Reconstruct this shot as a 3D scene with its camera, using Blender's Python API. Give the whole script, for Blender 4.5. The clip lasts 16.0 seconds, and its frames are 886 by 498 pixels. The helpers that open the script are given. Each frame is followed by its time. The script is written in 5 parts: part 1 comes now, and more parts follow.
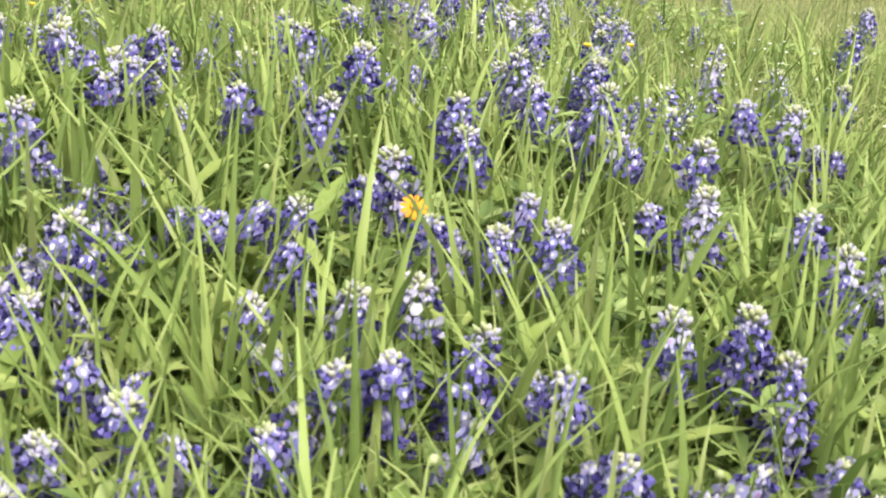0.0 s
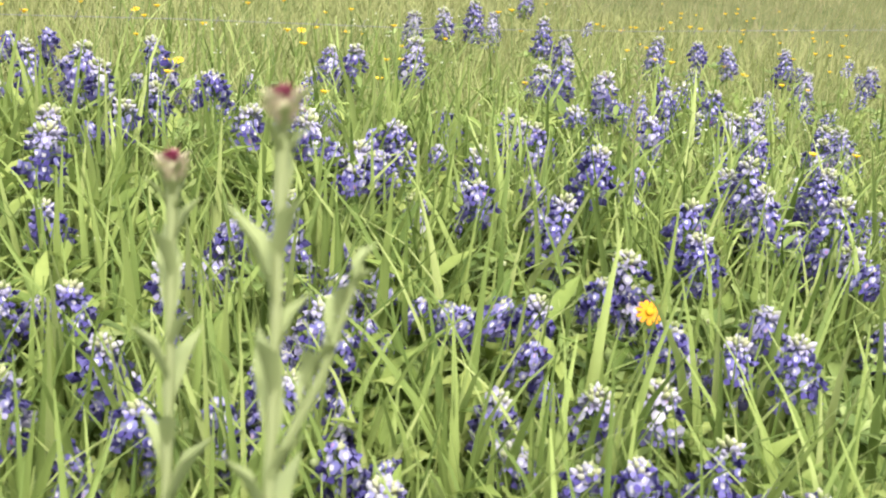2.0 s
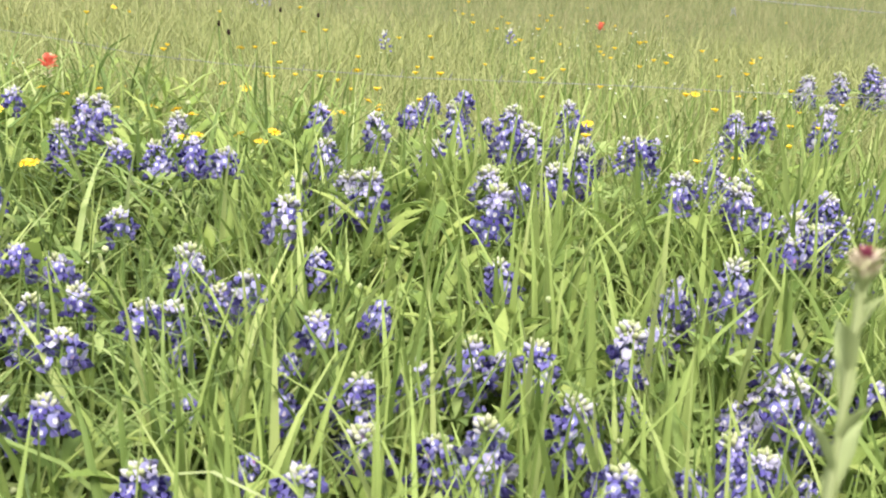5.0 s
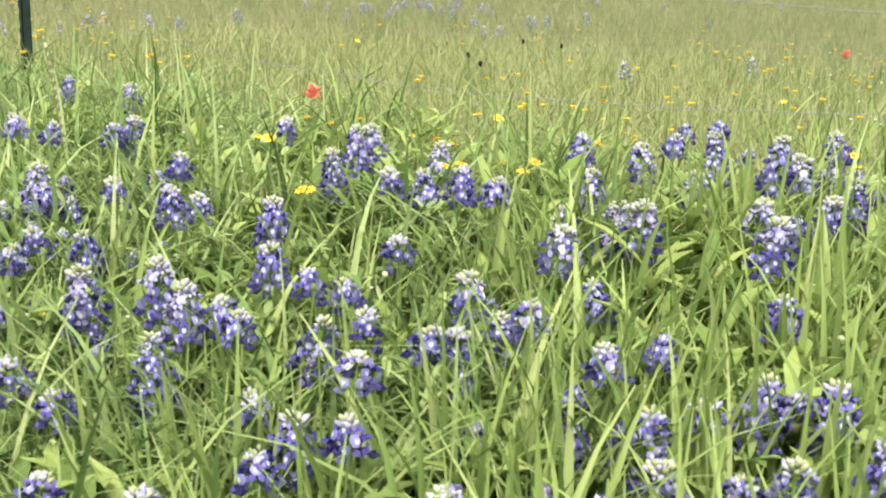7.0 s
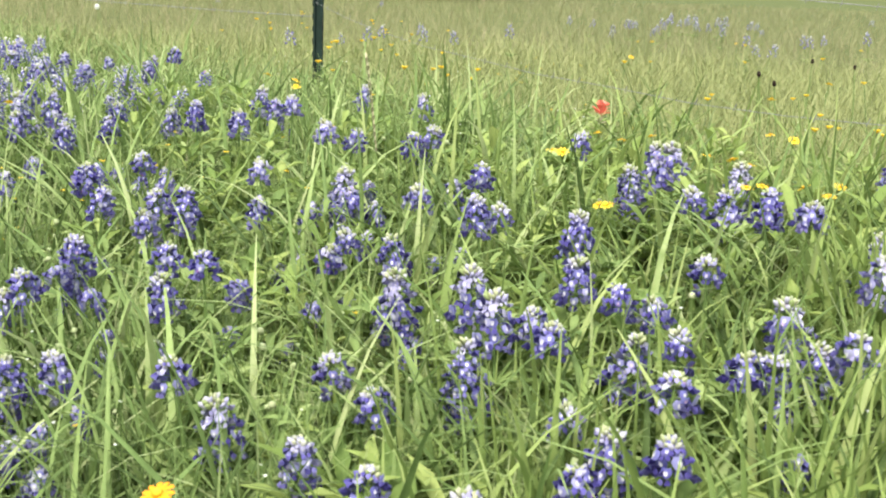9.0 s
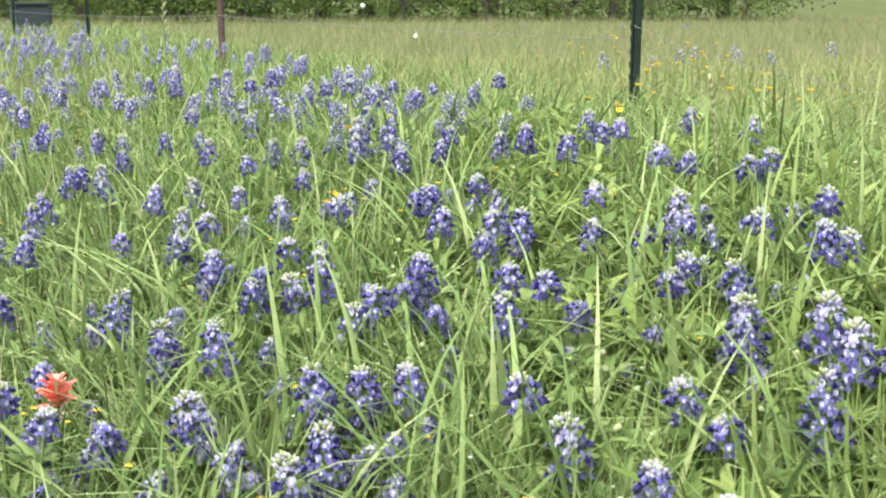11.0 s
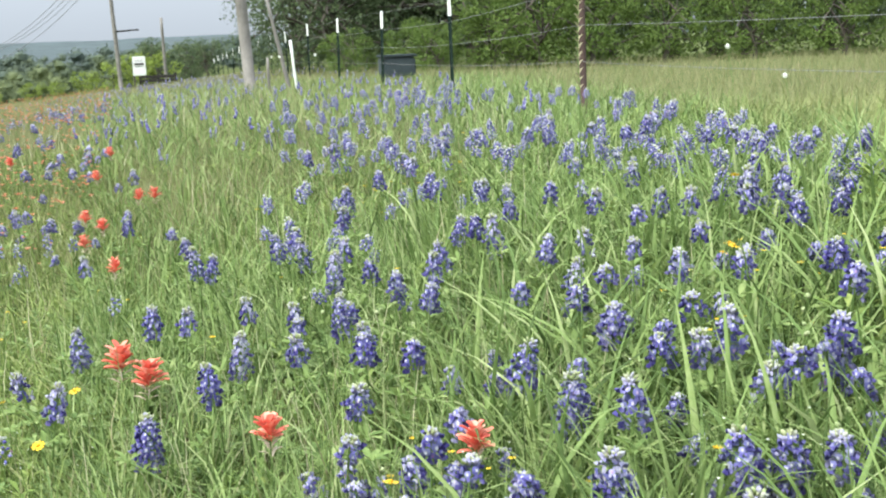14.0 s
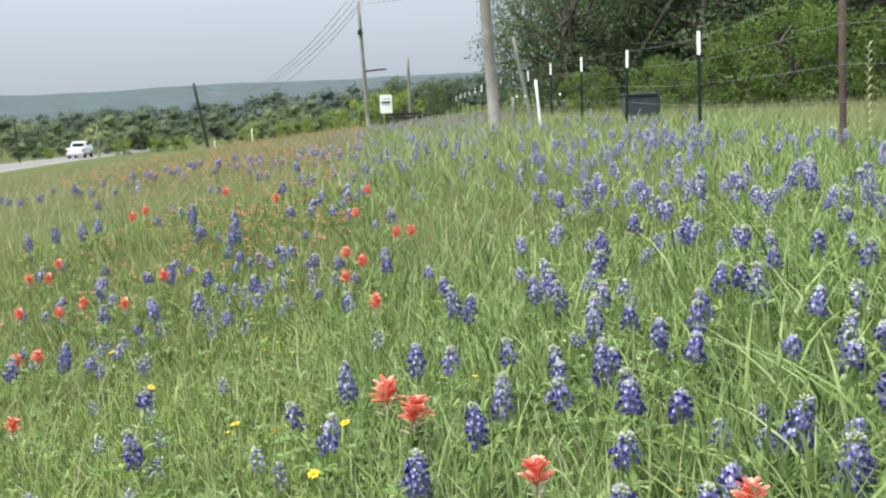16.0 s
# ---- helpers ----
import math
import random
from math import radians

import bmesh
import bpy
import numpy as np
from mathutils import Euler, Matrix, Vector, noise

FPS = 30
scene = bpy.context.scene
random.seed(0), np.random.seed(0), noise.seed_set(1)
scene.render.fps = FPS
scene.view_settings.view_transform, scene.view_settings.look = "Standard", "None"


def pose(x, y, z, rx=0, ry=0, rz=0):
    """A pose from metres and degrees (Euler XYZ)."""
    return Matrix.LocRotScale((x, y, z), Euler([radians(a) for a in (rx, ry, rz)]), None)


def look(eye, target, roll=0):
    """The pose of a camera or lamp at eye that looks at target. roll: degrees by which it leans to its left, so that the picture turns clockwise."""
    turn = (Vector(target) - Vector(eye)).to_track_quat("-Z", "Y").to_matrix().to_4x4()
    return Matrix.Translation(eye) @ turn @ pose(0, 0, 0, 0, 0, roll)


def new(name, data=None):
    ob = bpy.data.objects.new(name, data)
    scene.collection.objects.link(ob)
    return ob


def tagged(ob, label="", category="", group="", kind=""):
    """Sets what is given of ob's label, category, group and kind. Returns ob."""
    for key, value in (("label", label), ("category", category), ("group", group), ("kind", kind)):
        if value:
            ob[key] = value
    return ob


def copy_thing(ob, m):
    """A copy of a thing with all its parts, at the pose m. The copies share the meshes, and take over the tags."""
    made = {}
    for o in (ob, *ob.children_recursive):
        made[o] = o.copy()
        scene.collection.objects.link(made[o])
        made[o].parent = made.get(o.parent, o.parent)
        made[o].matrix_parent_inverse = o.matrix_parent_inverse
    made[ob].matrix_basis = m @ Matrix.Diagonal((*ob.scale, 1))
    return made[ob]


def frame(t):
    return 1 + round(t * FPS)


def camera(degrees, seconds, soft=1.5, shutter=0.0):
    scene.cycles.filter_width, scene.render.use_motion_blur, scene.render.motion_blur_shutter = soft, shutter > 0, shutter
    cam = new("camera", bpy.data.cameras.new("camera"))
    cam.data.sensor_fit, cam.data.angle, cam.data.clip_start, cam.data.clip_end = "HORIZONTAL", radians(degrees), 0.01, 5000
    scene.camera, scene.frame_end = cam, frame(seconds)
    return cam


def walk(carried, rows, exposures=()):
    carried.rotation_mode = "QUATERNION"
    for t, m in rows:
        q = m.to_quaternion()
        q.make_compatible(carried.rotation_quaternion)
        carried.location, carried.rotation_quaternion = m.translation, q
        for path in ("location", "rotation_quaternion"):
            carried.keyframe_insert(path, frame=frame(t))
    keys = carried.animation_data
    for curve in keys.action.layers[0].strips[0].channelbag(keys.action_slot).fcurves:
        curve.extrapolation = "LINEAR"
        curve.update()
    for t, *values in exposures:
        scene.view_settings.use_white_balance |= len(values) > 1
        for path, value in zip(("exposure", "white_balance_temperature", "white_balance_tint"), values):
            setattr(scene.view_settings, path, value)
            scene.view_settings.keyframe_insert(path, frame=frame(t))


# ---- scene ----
cam = camera(41.82, 16.0, soft=2.0)
cam.data.dof.use_dof, cam.data.dof.focus_distance, cam.data.dof.aperture_fstop = True, 3.3, 12.0
ROWS = [
    (0.0, 0.0951, 0.0988, 1.1115, 70.23, -3.35, 4.34),
    (0.5, 0.0661, 0.0893, 1.1233, 70.52, -3.72, 6.73),
    (1.0, 0.0395, 0.0750, 1.1267, 71.69, -4.35, 8.68),
    (1.5, 0.0168, 0.0651, 1.1343, 72.84, -4.32, 10.71),
    (2.0, -0.0002, 0.0530, 1.1386, 73.84, -4.11, 13.42),
    (2.5, -0.0211, 0.0537, 1.1369, 74.19, -3.76, 16.18),
    (3.0, -0.0467, 0.0421, 1.1385, 74.28, -4.07, 18.18),
    (3.5, -0.0845, 0.0183, 1.1408, 74.60, -4.47, 20.13),
    (4.0, -0.1146, 0.0018, 1.1455, 74.97, -4.33, 23.06),
    (4.5, -0.1429, -0.0137, 1.1501, 75.24, -3.71, 26.71),
    (7.0, -0.2695, -0.0884, 1.1434, 76.57, -1.95, 40.11),
    (7.5, -0.2920, -0.1043, 1.1389, 76.49, -1.77, 43.41),
    (8.0, -0.3189, -0.1258, 1.1338, 76.42, -2.23, 45.88),
    (8.5, -0.3384, -0.1464, 1.1362, 76.53, -2.46, 49.04),
    (9.0, -0.3528, -0.1705, 1.1377, 76.86, -2.38, 52.33),
    (9.5, -0.3765, -0.1937, 1.1337, 76.94, -2.09, 55.86),
    (10.0, -0.3865, -0.2124, 1.1251, 77.07, -1.64, 59.64),
    (12.5, -0.4271, -0.3166, 1.1485, 78.92, 1.05, 75.43),
    (13.0, -0.4390, -0.3448, 1.1515, 79.21, 1.23, 78.04),
    (13.5, -0.4443, -0.3719, 1.1581, 79.48, 1.52, 80.49),
    (14.0, -0.4452, -0.3825, 1.1617, 79.88, 2.08, 83.09),
    (14.5, -0.4378, -0.3985, 1.1659, 80.25, 2.24, 85.94),
    (15.0, -0.4406, -0.4158, 1.1691, 80.60, 2.02, 88.73),
    (15.5, -0.4322, -0.4424, 1.1776, 81.37, 1.96, 91.68),
    (16.0, -0.4201, -0.4658, 1.1928, 82.13, 2.38, 94.71),
]
EXPOSURE = [(0.0, 1.52, 6700, 13), (2.5, 1.56, 6700, 12), (4.5, 1.58, 6700, 11), (7.0, 1.55, 6600, 10), (10.0, 1.54, 6400, 9), (12.5, 1.6, 6150, 5), (14.0, 1.5, 6100, 5), (16.0, 1.3, 6100, 5)]
walk(cam, [(t, pose(x, y, z, rx, ry, rz)) for t, x, y, z, rx, ry, rz in ROWS], EXPOSURE)

# ---- sky and sun: a bright, hazy, overcast spring day ----
SUN_EL, SUN_AZ = 55.0, 150.0
world = bpy.data.worlds.new("overcast_sky")
scene.world = world
world.use_nodes = True
wn, wl = world.node_tree.nodes, world.node_tree.links
sky = wn.new("ShaderNodeTexSky")
sky.sky_type, sky.sun_disc = "NISHITA", False
sky.sun_elevation, sky.sun_rotation = radians(SUN_EL), radians(SUN_AZ)
sky.air_density, sky.dust_density, sky.ozone_density = 1.0, 4.0, 1.0
sky_level = wn.new("ShaderNodeVectorMath")
sky_level.operation = "SCALE"
sky_level.inputs["Scale"].default_value = 0.05
wl.new(sky.outputs["Color"], sky_level.inputs[0])
# clouds: an even overcast, four times brighter overhead than at the skyline
coord = wn.new("ShaderNodeTexCoord")
split = wn.new("ShaderNodeSeparateXYZ")
wl.new(coord.outputs["Generated"], split.inputs[0])
lift = wn.new("ShaderNodeMapRange")
lift.inputs["From Min"].default_value, lift.inputs["From Max"].default_value = 0.0, 1.0
lift.inputs["To Min"].default_value, lift.inputs["To Max"].default_value = 0.92, 4.2
wl.new(split.outputs["Z"], lift.inputs["Value"])
tone = wn.new("ShaderNodeVectorMath")
tone.operation = "SCALE"
tone.inputs[0].default_value = (0.25, 0.262, 0.285)
wl.new(lift.outputs["Result"], tone.inputs["Scale"])
cloud = wn.new("ShaderNodeMix")
cloud.data_type = "RGBA"
cloud.inputs["Factor"].default_value = 0.9
wl.new(sky_level.outputs["Vector"], cloud.inputs["A"])
wl.new(tone.outputs["Vector"], cloud.inputs["B"])
background = wn["Background"]
wl.new(cloud.outputs["Result"], background.inputs["Color"])
background.inputs["Strength"].default_value = 1.0
sun = new("sun", bpy.data.lights.new("sun", "SUN"))
sun.data.energy, sun.data.angle, sun.data.color = 2.5, radians(28), (1.0, 0.95, 0.86)
az, el = radians(SUN_AZ), radians(SUN_EL)
toward = Vector((math.sin(az) * math.cos(el), math.cos(az) * math.cos(el), math.sin(el)))
sun.matrix_world = look(tuple(toward * 50), (0, 0, 0))

# ---- materials ----
def shader(name):
    m = bpy.data.materials.new(name)
    m.use_nodes = True
    nt = m.node_tree
    return m, nt.nodes, nt.links, nt.nodes["Principled BSDF"]


def ramp(nodes, stops):
    r = nodes.new("ShaderNodeValToRGB")
    while len(r.color_ramp.elements) < len(stops):
        r.color_ramp.elements.new(0.5)
    for e, (p, c) in zip(r.color_ramp.elements, stops):
        e.position, e.color = p, (*c, 1)
    return r


def leafy(name, stops, island=True, through_light=0.35, rough=0.65, both=False, own=1.0, patch=55.0, gain=0.36):
    """Thin plant tissue: a colour for each blade or plant, mottled, that lets part of the light through."""
    m, n, l, p = shader(name)
    r = ramp(n, stops)
    if island:
        src = n.new("ShaderNodeNewGeometry").outputs["Random Per Island"]
    else:
        src = n.new("ShaderNodeObjectInfo").outputs["Random"]
    if both:
        half = n.new("ShaderNodeMix")
        half.inputs["Factor"].default_value = 0.34
        l.new(src, half.inputs["A"])
        l.new(n.new("ShaderNodeObjectInfo").outputs["Random"], half.inputs["B"])
        src = half.outputs["Result"]
    noi = n.new("ShaderNodeTexNoise")
    noi.inputs["Scale"].default_value = patch
    tc = n.new("ShaderNodeTexCoord")
    l.new(tc.outputs["Object"], noi.inputs["Vector"])
    mix = n.new("ShaderNodeMath")
    mix.operation = "MULTIPLY_ADD"
    l.new(noi.outputs["Fac"], mix.inputs[0])
    mix.inputs[1].default_value = gain
    sub = n.new("ShaderNodeMath")
    sub.operation = "MULTIPLY_ADD"
    sub.inputs[1].default_value = own
    sub.inputs[2].default_value = (1 - own - gain) / 2
    l.new(src, sub.inputs[0])
    l.new(sub.outputs[0], mix.inputs[2])
    l.new(mix.outputs[0], r.inputs["Fac"])
    l.new(r.outputs["Color"], p.inputs["Base Color"])
    p.inputs["Roughness"].default_value = rough
    p.inputs["Specular IOR Level"].default_value = 0.22
    tr = n.new("ShaderNodeBsdfTranslucent")
    l.new(r.outputs["Color"], tr.inputs["Color"])
    add = n.new("ShaderNodeMixShader")
    add.inputs["Fac"].default_value = through_light
    l.new(p.outputs[0], add.inputs[1])
    l.new(tr.outputs[0], add.inputs[2])
    l.new(add.outputs[0], n["Material Output"].inputs["Surface"])
    return m


def solid(name, colour, rough=0.6, metal=0.0, vary=0.25, scale=20.0, bump=0.2, colour2=None):
    """A weathered solid surface with two scales of noise and some relief."""
    m, n, l, p = shader(name)
    tc = n.new("ShaderNodeTexCoord")
    a, b = n.new("ShaderNodeTexNoise"), n.new("ShaderNodeTexNoise")
    a.inputs["Scale"].default_value, b.inputs["Scale"].default_value = scale, scale * 7
    a.inputs["Detail"].default_value = 6
    for k in (a, b):
        l.new(tc.outputs["Object"], k.inputs["Vector"])
    mm = n.new("ShaderNodeMath")
    mm.operation = "MULTIPLY_ADD"
    l.new(b.outputs["Fac"], mm.inputs[0])
    mm.inputs[1].default_value = 0.4
    l.new(a.outputs["Fac"], mm.inputs[2])
    dark = colour2 or tuple(c * (1 - vary) for c in colour)
    light = tuple(min(1, c * (1 + vary)) for c in colour)
    r = ramp(n, [(0.45, dark), (0.95, light)])
    l.new(mm.outputs[0], r.inputs["Fac"])
    l.new(r.outputs["Color"], p.inputs["Base Color"])
    p.inputs["Roughness"].default_value, p.inputs["Metallic"].default_value = rough, metal
    p.inputs["Specular IOR Level"].default_value = 0.15 if rough > 0.8 else 0.5
    bm_ = n.new("ShaderNodeBump")
    bm_.inputs["Strength"].default_value, bm_.inputs["Distance"].default_value = bump, 0.01
    l.new(mm.outputs[0], bm_.inputs["Height"])
    l.new(bm_.outputs["Normal"], p.inputs["Normal"])
    return m


GRASS = leafy("grass_blade", [(0.0, (0.085, 0.137, 0.030)), (0.4, (0.190, 0.260, 0.070)), (0.75, (0.275, 0.352, 0.104)), (1.0, (0.34, 0.397, 0.148))], patch=14.0, gain=0.2)
VERGE = leafy("verge_blade", [(0.0, (0.055, 0.080, 0.020)), (0.35, (0.155, 0.22, 0.055)), (0.7, (0.265, 0.335, 0.098)), (0.9, (0.36, 0.40, 0.16)), (1.0, (0.42, 0.38, 0.20))])
GRASS_FINE = leafy("fine_grass", [(0.0, (0.10, 0.15, 0.034)), (0.5, (0.215, 0.290, 0.070)), (0.9, (0.31, 0.36, 0.12)), (1.0, (0.40, 0.38, 0.19))])
OLIVE = leafy("dry_olive_grass", [(0.0, (0.12, 0.13, 0.058)), (0.45, (0.225, 0.232, 0.102)), (0.75, (0.31, 0.305, 0.145)), (0.9, (0.36, 0.29, 0.18)), (1.0, (0.37, 0.24, 0.18))], own=0.8)
BANK = leafy("bank_blade", [(0.0, (0.062, 0.098, 0.027)), (0.4, (0.157, 0.232, 0.068)), (0.75, (0.260, 0.342, 0.113)), (1.0, (0.38, 0.43, 0.20))])
GRASS_FAR = leafy("field_grass", [(0.0, (0.16, 0.185, 0.068)), (0.5, (0.26, 0.285, 0.108)), (0.85, (0.345, 0.355, 0.155)), (1.0, (0.41, 0.37, 0.22))], own=0.7)
LEAF = leafy("lupine_leaf", [(0.0, (0.100, 0.16, 0.045)), (0.5, (0.190, 0.268, 0.078)), (1.0, (0.31, 0.38, 0.142))])
LEAF_GREY = leafy("greyish_lupine_leaf", [(0.0, (0.090, 0.145, 0.046)), (0.5, (0.175, 0.252, 0.084)), (1.0, (0.29, 0.360, 0.150))])
CLOVER = leafy("undergrowth_leaf", [(0.0, (0.100, 0.16, 0.036)), (0.5, (0.195, 0.268, 0.064)), (1.0, (0.32, 0.38, 0.115))])
STEM = leafy("flower_stem", [(0.0, (0.09, 0.16, 0.04)), (1.0, (0.17, 0.24, 0.07))], through_light=0.1)
PETAL = leafy("bluebonnet_petal", [(0.0, (0.058, 0.044, 0.22)), (0.40, (0.112, 0.094, 0.35)), (0.7, (0.19, 0.172, 0.46)), (0.92, (0.31, 0.28, 0.56)), (1.0, (0.46, 0.43, 0.66))], through_light=0.25, rough=0.6, both=True)
BANNER = leafy("bluebonnet_banner", [(0.0, (0.105, 0.10, 0.34)), (0.5, (0.215, 0.21, 0.49)), (0.85, (0.37, 0.36, 0.61)), (1.0, (0.54, 0.52, 0.70))], through_light=0.3, both=True)
PALE = leafy("pale_bluebonnet_petal", [(0.0, (0.26, 0.24, 0.50)), (0.5, (0.45, 0.43, 0.64)), (1.0, (0.62, 0.60, 0.70))], through_light=0.3, both=True)
SPOT = leafy("banner_spot", [(0.0, (0.58, 0.56, 0.62)), (0.80, (0.74, 0.73, 0.74)), (0.95, (0.42, 0.28, 0.48)), (1.0, (0.32, 0.14, 0.36))], through_light=0.2)
TIP = leafy("unopened_tip", [(0.0, (0.27, 0.33, 0.13)), (0.45, (0.42, 0.44, 0.25)), (0.8, (0.46, 0.46, 0.41)), (1.0, (0.38, 0.36, 0.53))], through_light=0.25)
RED = leafy("paintbrush_bract", [(0.0, (0.70, 0.12, 0.085)), (0.5, (0.79, 0.23, 0.16)), (1.0, (0.82, 0.44, 0.33))], through_light=0.25)
RED_FAR = leafy("faded_paintbrush_bract", [(0.0, (0.50, 0.13, 0.07)), (0.5, (0.62, 0.24, 0.14)), (1.0, (0.66, 0.36, 0.24))], through_light=0.25)
YELLOW = leafy("ray_floret", [(0.0, (0.78, 0.46, 0.015)), (1.0, (0.84, 0.64, 0.06))], through_light=0.2)
GOLD = leafy("golden_ray_floret", [(0.0, (0.76, 0.25, 0.006)), (1.0, (0.82, 0.36, 0.015))], through_light=0.2)
DISC = solid("flower_disc", (0.58, 0.32, 0.02), 0.9, 0, 0.35, 400)
WHITE_PETAL = leafy("small_white_petal", [(0.0, (0.72, 0.74, 0.62)), (1.0, (0.85, 0.85, 0.8))], through_light=0.2)

TREE_LEAF = leafy("oak_leaf", [(0.0, (0.038, 0.058, 0.032)), (0.5, (0.082, 0.113, 0.052)), (1.0, (0.145, 0.180, 0.075))], through_light=0.25, rough=0.85, own=0.45, patch=0.9, gain=0.9)
SHRUB_LEAF = leafy("shrub_leaf", [(0.0, (0.05, 0.085, 0.018)), (0.5, (0.10, 0.15, 0.032)), (1.0, (0.17, 0.22, 0.055))], through_light=0.25, rough=0.85, own=0.45, patch=1.5, gain=0.8)
BRIGHT_LEAF = leafy("spring_leaf", [(0.0, (0.10, 0.14, 0.028)), (0.5, (0.18, 0.235, 0.045)), (1.0, (0.28, 0.33, 0.075))], through_light=0.3, rough=0.85, own=0.45, patch=1.5, gain=0.8)
WOODS_LEAF = leafy("distant_wood_leaf", [(0.14, (0.052, 0.068, 0.049)), (0.44, (0.096, 0.120, 0.070)), (0.68, (0.15, 0.178, 0.086)), (0.94, (0.24, 0.275, 0.112))], through_light=0.2, rough=0.95, own=0.15, patch=0.10, gain=1.6)
# bluer, flatter greens: the haze over the valley is put into this leaf colour
FAR_WOODS = leafy("haze_tinted_wood_leaf", [(0.15, (0.060, 0.080, 0.072)), (0.5, (0.090, 0.115, 0.090)), (0.8, (0.125, 0.150, 0.100)), (1.0, (0.17, 0.20, 0.11))], through_light=0.2, rough=0.95, own=0.15, patch=0.07, gain=1.6)
BARK = solid("oak_bark", (0.085, 0.072, 0.06), 0.9, 0, 0.45, 9, 0.8)
POLE_WOOD = solid("weathered_pole_wood", (0.20, 0.185, 0.165), 0.85, 0, 0.3, 6, 0.5)
DARK_WOOD = solid("creosoted_wood", (0.040, 0.036, 0.032), 0.85, 0, 0.3, 6, 0.5)
RUST = solid("rusty_steel", (0.075, 0.050, 0.042), 0.9, 0.1, 0.4, 5, 0.4, (0.048, 0.034, 0.029))
GREEN_STEEL = solid("green_painted_steel", (0.014, 0.026, 0.020), 0.85, 0.0, 0.35, 14, 0.2)
WHITE_PAINT = solid("chalky_white_paint", (0.78, 0.78, 0.75), 0.6, 0, 0.08, 10, 0.15)
WIRE = solid("galvanised_wire", (0.22, 0.22, 0.22), 0.7, 0.3, 0.2, 60, 0.1)
# cable grey is lightened to paint in the haze
CABLE = solid("power_cable", (0.16, 0.16, 0.17), 0.6, 0, 0.1, 5, 0.0)
ASPHALT = solid("worn_asphalt", (0.175, 0.157, 0.147), 0.9, 0, 0.15, 1.5, 0.3)
LINE_PAINT = solid("road_line_paint", (0.34, 0.32, 0.28), 0.8, 0, 0.2, 3, 0.1)
BIN = solid("dark_plastic", (0.030, 0.042, 0.047), 0.6, 0, 0.25, 8, 0.1)
TRUCK_WHITE = solid("white_car_paint", (0.78, 0.79, 0.80), 0.25, 0, 0.03, 2, 0.0)
RUBBER = solid("tyre_rubber", (0.02, 0.02, 0.021), 0.85, 0, 0.2, 12, 0.2)
GLASS_DARK = solid("tinted_glass", (0.02, 0.025, 0.03), 0.08, 0, 0.1, 3, 0.0)
TAIL_RED = solid("tail_lamp_red", (0.35, 0.02, 0.015), 0.3, 0, 0.1, 4, 0.0)
CHROME = solid("dull_chrome", (0.55, 0.56, 0.57), 0.3, 0.9, 0.1, 5, 0.0)
# blue-grey stands for air haze over the wooded ridge, painted into its base
RIDGE = solid("haze_tinted_ridge", (0.062, 0.078, 0.080), 1.0, 0, 0.38, 0.025, 0.0)
BUD_PURPLE = leafy("purple_thistle_floret", [(0.0, (0.10, 0.012, 0.03)), (0.6, (0.22, 0.03, 0.07)), (1.0, (0.45, 0.14, 0.22))], through_light=0.15)
BUD_PINK = leafy("bud_bract", [(0.0, (0.46, 0.34, 0.27)), (0.5, (0.60, 0.52, 0.40)), (1.0, (0.48, 0.50, 0.28))], through_light=0.15)
THISTLE = leafy("pale_thistle_stem", [(0.0, (0.25, 0.31, 0.13)), (0.5, (0.34, 0.39, 0.19)), (1.0, (0.44, 0.47, 0.27))], through_light=0.2)
CONE = solid("dark_seed_cone", (0.022, 0.013, 0.010), 0.95, 0, 0.4, 300, 0.3)
DRY = leafy("dry_seed_head", [(0.0, (0.34, 0.30, 0.17)), (1.0, (0.55, 0.52, 0.34))], through_light=0.2)

# ---- the land ----
def soft(t, k):
    return np.logaddexp(0, t / k) * k


def land(x, y):
    """Height of the ground: a bank that rises to the fence, a field behind it, a verge that falls to the road and a valley beyond."""
    u, v = -np.asarray(x, float), np.asarray(y, float)
    crest = 1.95 - 0.22 * np.clip(u - 1, 0, 4)
    near = 0.0764 * u - 0.0644 * soft(u - 4.6, 0.7) + 0.218 * (v - soft(v - crest, 0.25) + soft(-v - 3.2, 0.8) * 0.75) - 0.02
    beyond = 0.56 - 0.1 * soft(-v - 2, 0.8) + 0.06 * soft(-v - 32, 4) - 0.014 * soft(u - 24, 4) - 0.012 * soft(u - 110, 10) + 0.03 * soft(u - 200, 25)
    w = np.clip((u - 5.0) / 5.0, 0, 1)
    w = w * w * (3 - 2 * w)
    return near * (1 - w) + beyond * w


def mesh_of(name, verts, faces, material, smooth=True, index=None):
    """A mesh from arrays: verts (n, 3), faces (m, 4) or (m, 3)."""
    me = bpy.data.meshes.new(name)
    verts, faces = np.asarray(verts, np.float32), np.asarray(faces, np.int32)
    k = faces.shape[1]
    me.vertices.add(len(verts))
    me.vertices.foreach_set("co", verts.ravel())
    me.loops.add(faces.size)
    me.loops.foreach_set("vertex_index", faces.ravel())
    me.polygons.add(len(faces))
    me.polygons.foreach_set("loop_start", np.arange(0, faces.size, k, dtype=np.int32))
    for m in (material if isinstance(material, (list, tuple)) else [material]):
        me.materials.append(m)
    if index is not None:
        me.polygons.foreach_set("material_index", np.asarray(index, np.int32))
    me.polygons.foreach_set("use_smooth", np.full(len(faces), smooth))
    me.update(calc_edges=True)
    me.validate()
    return me


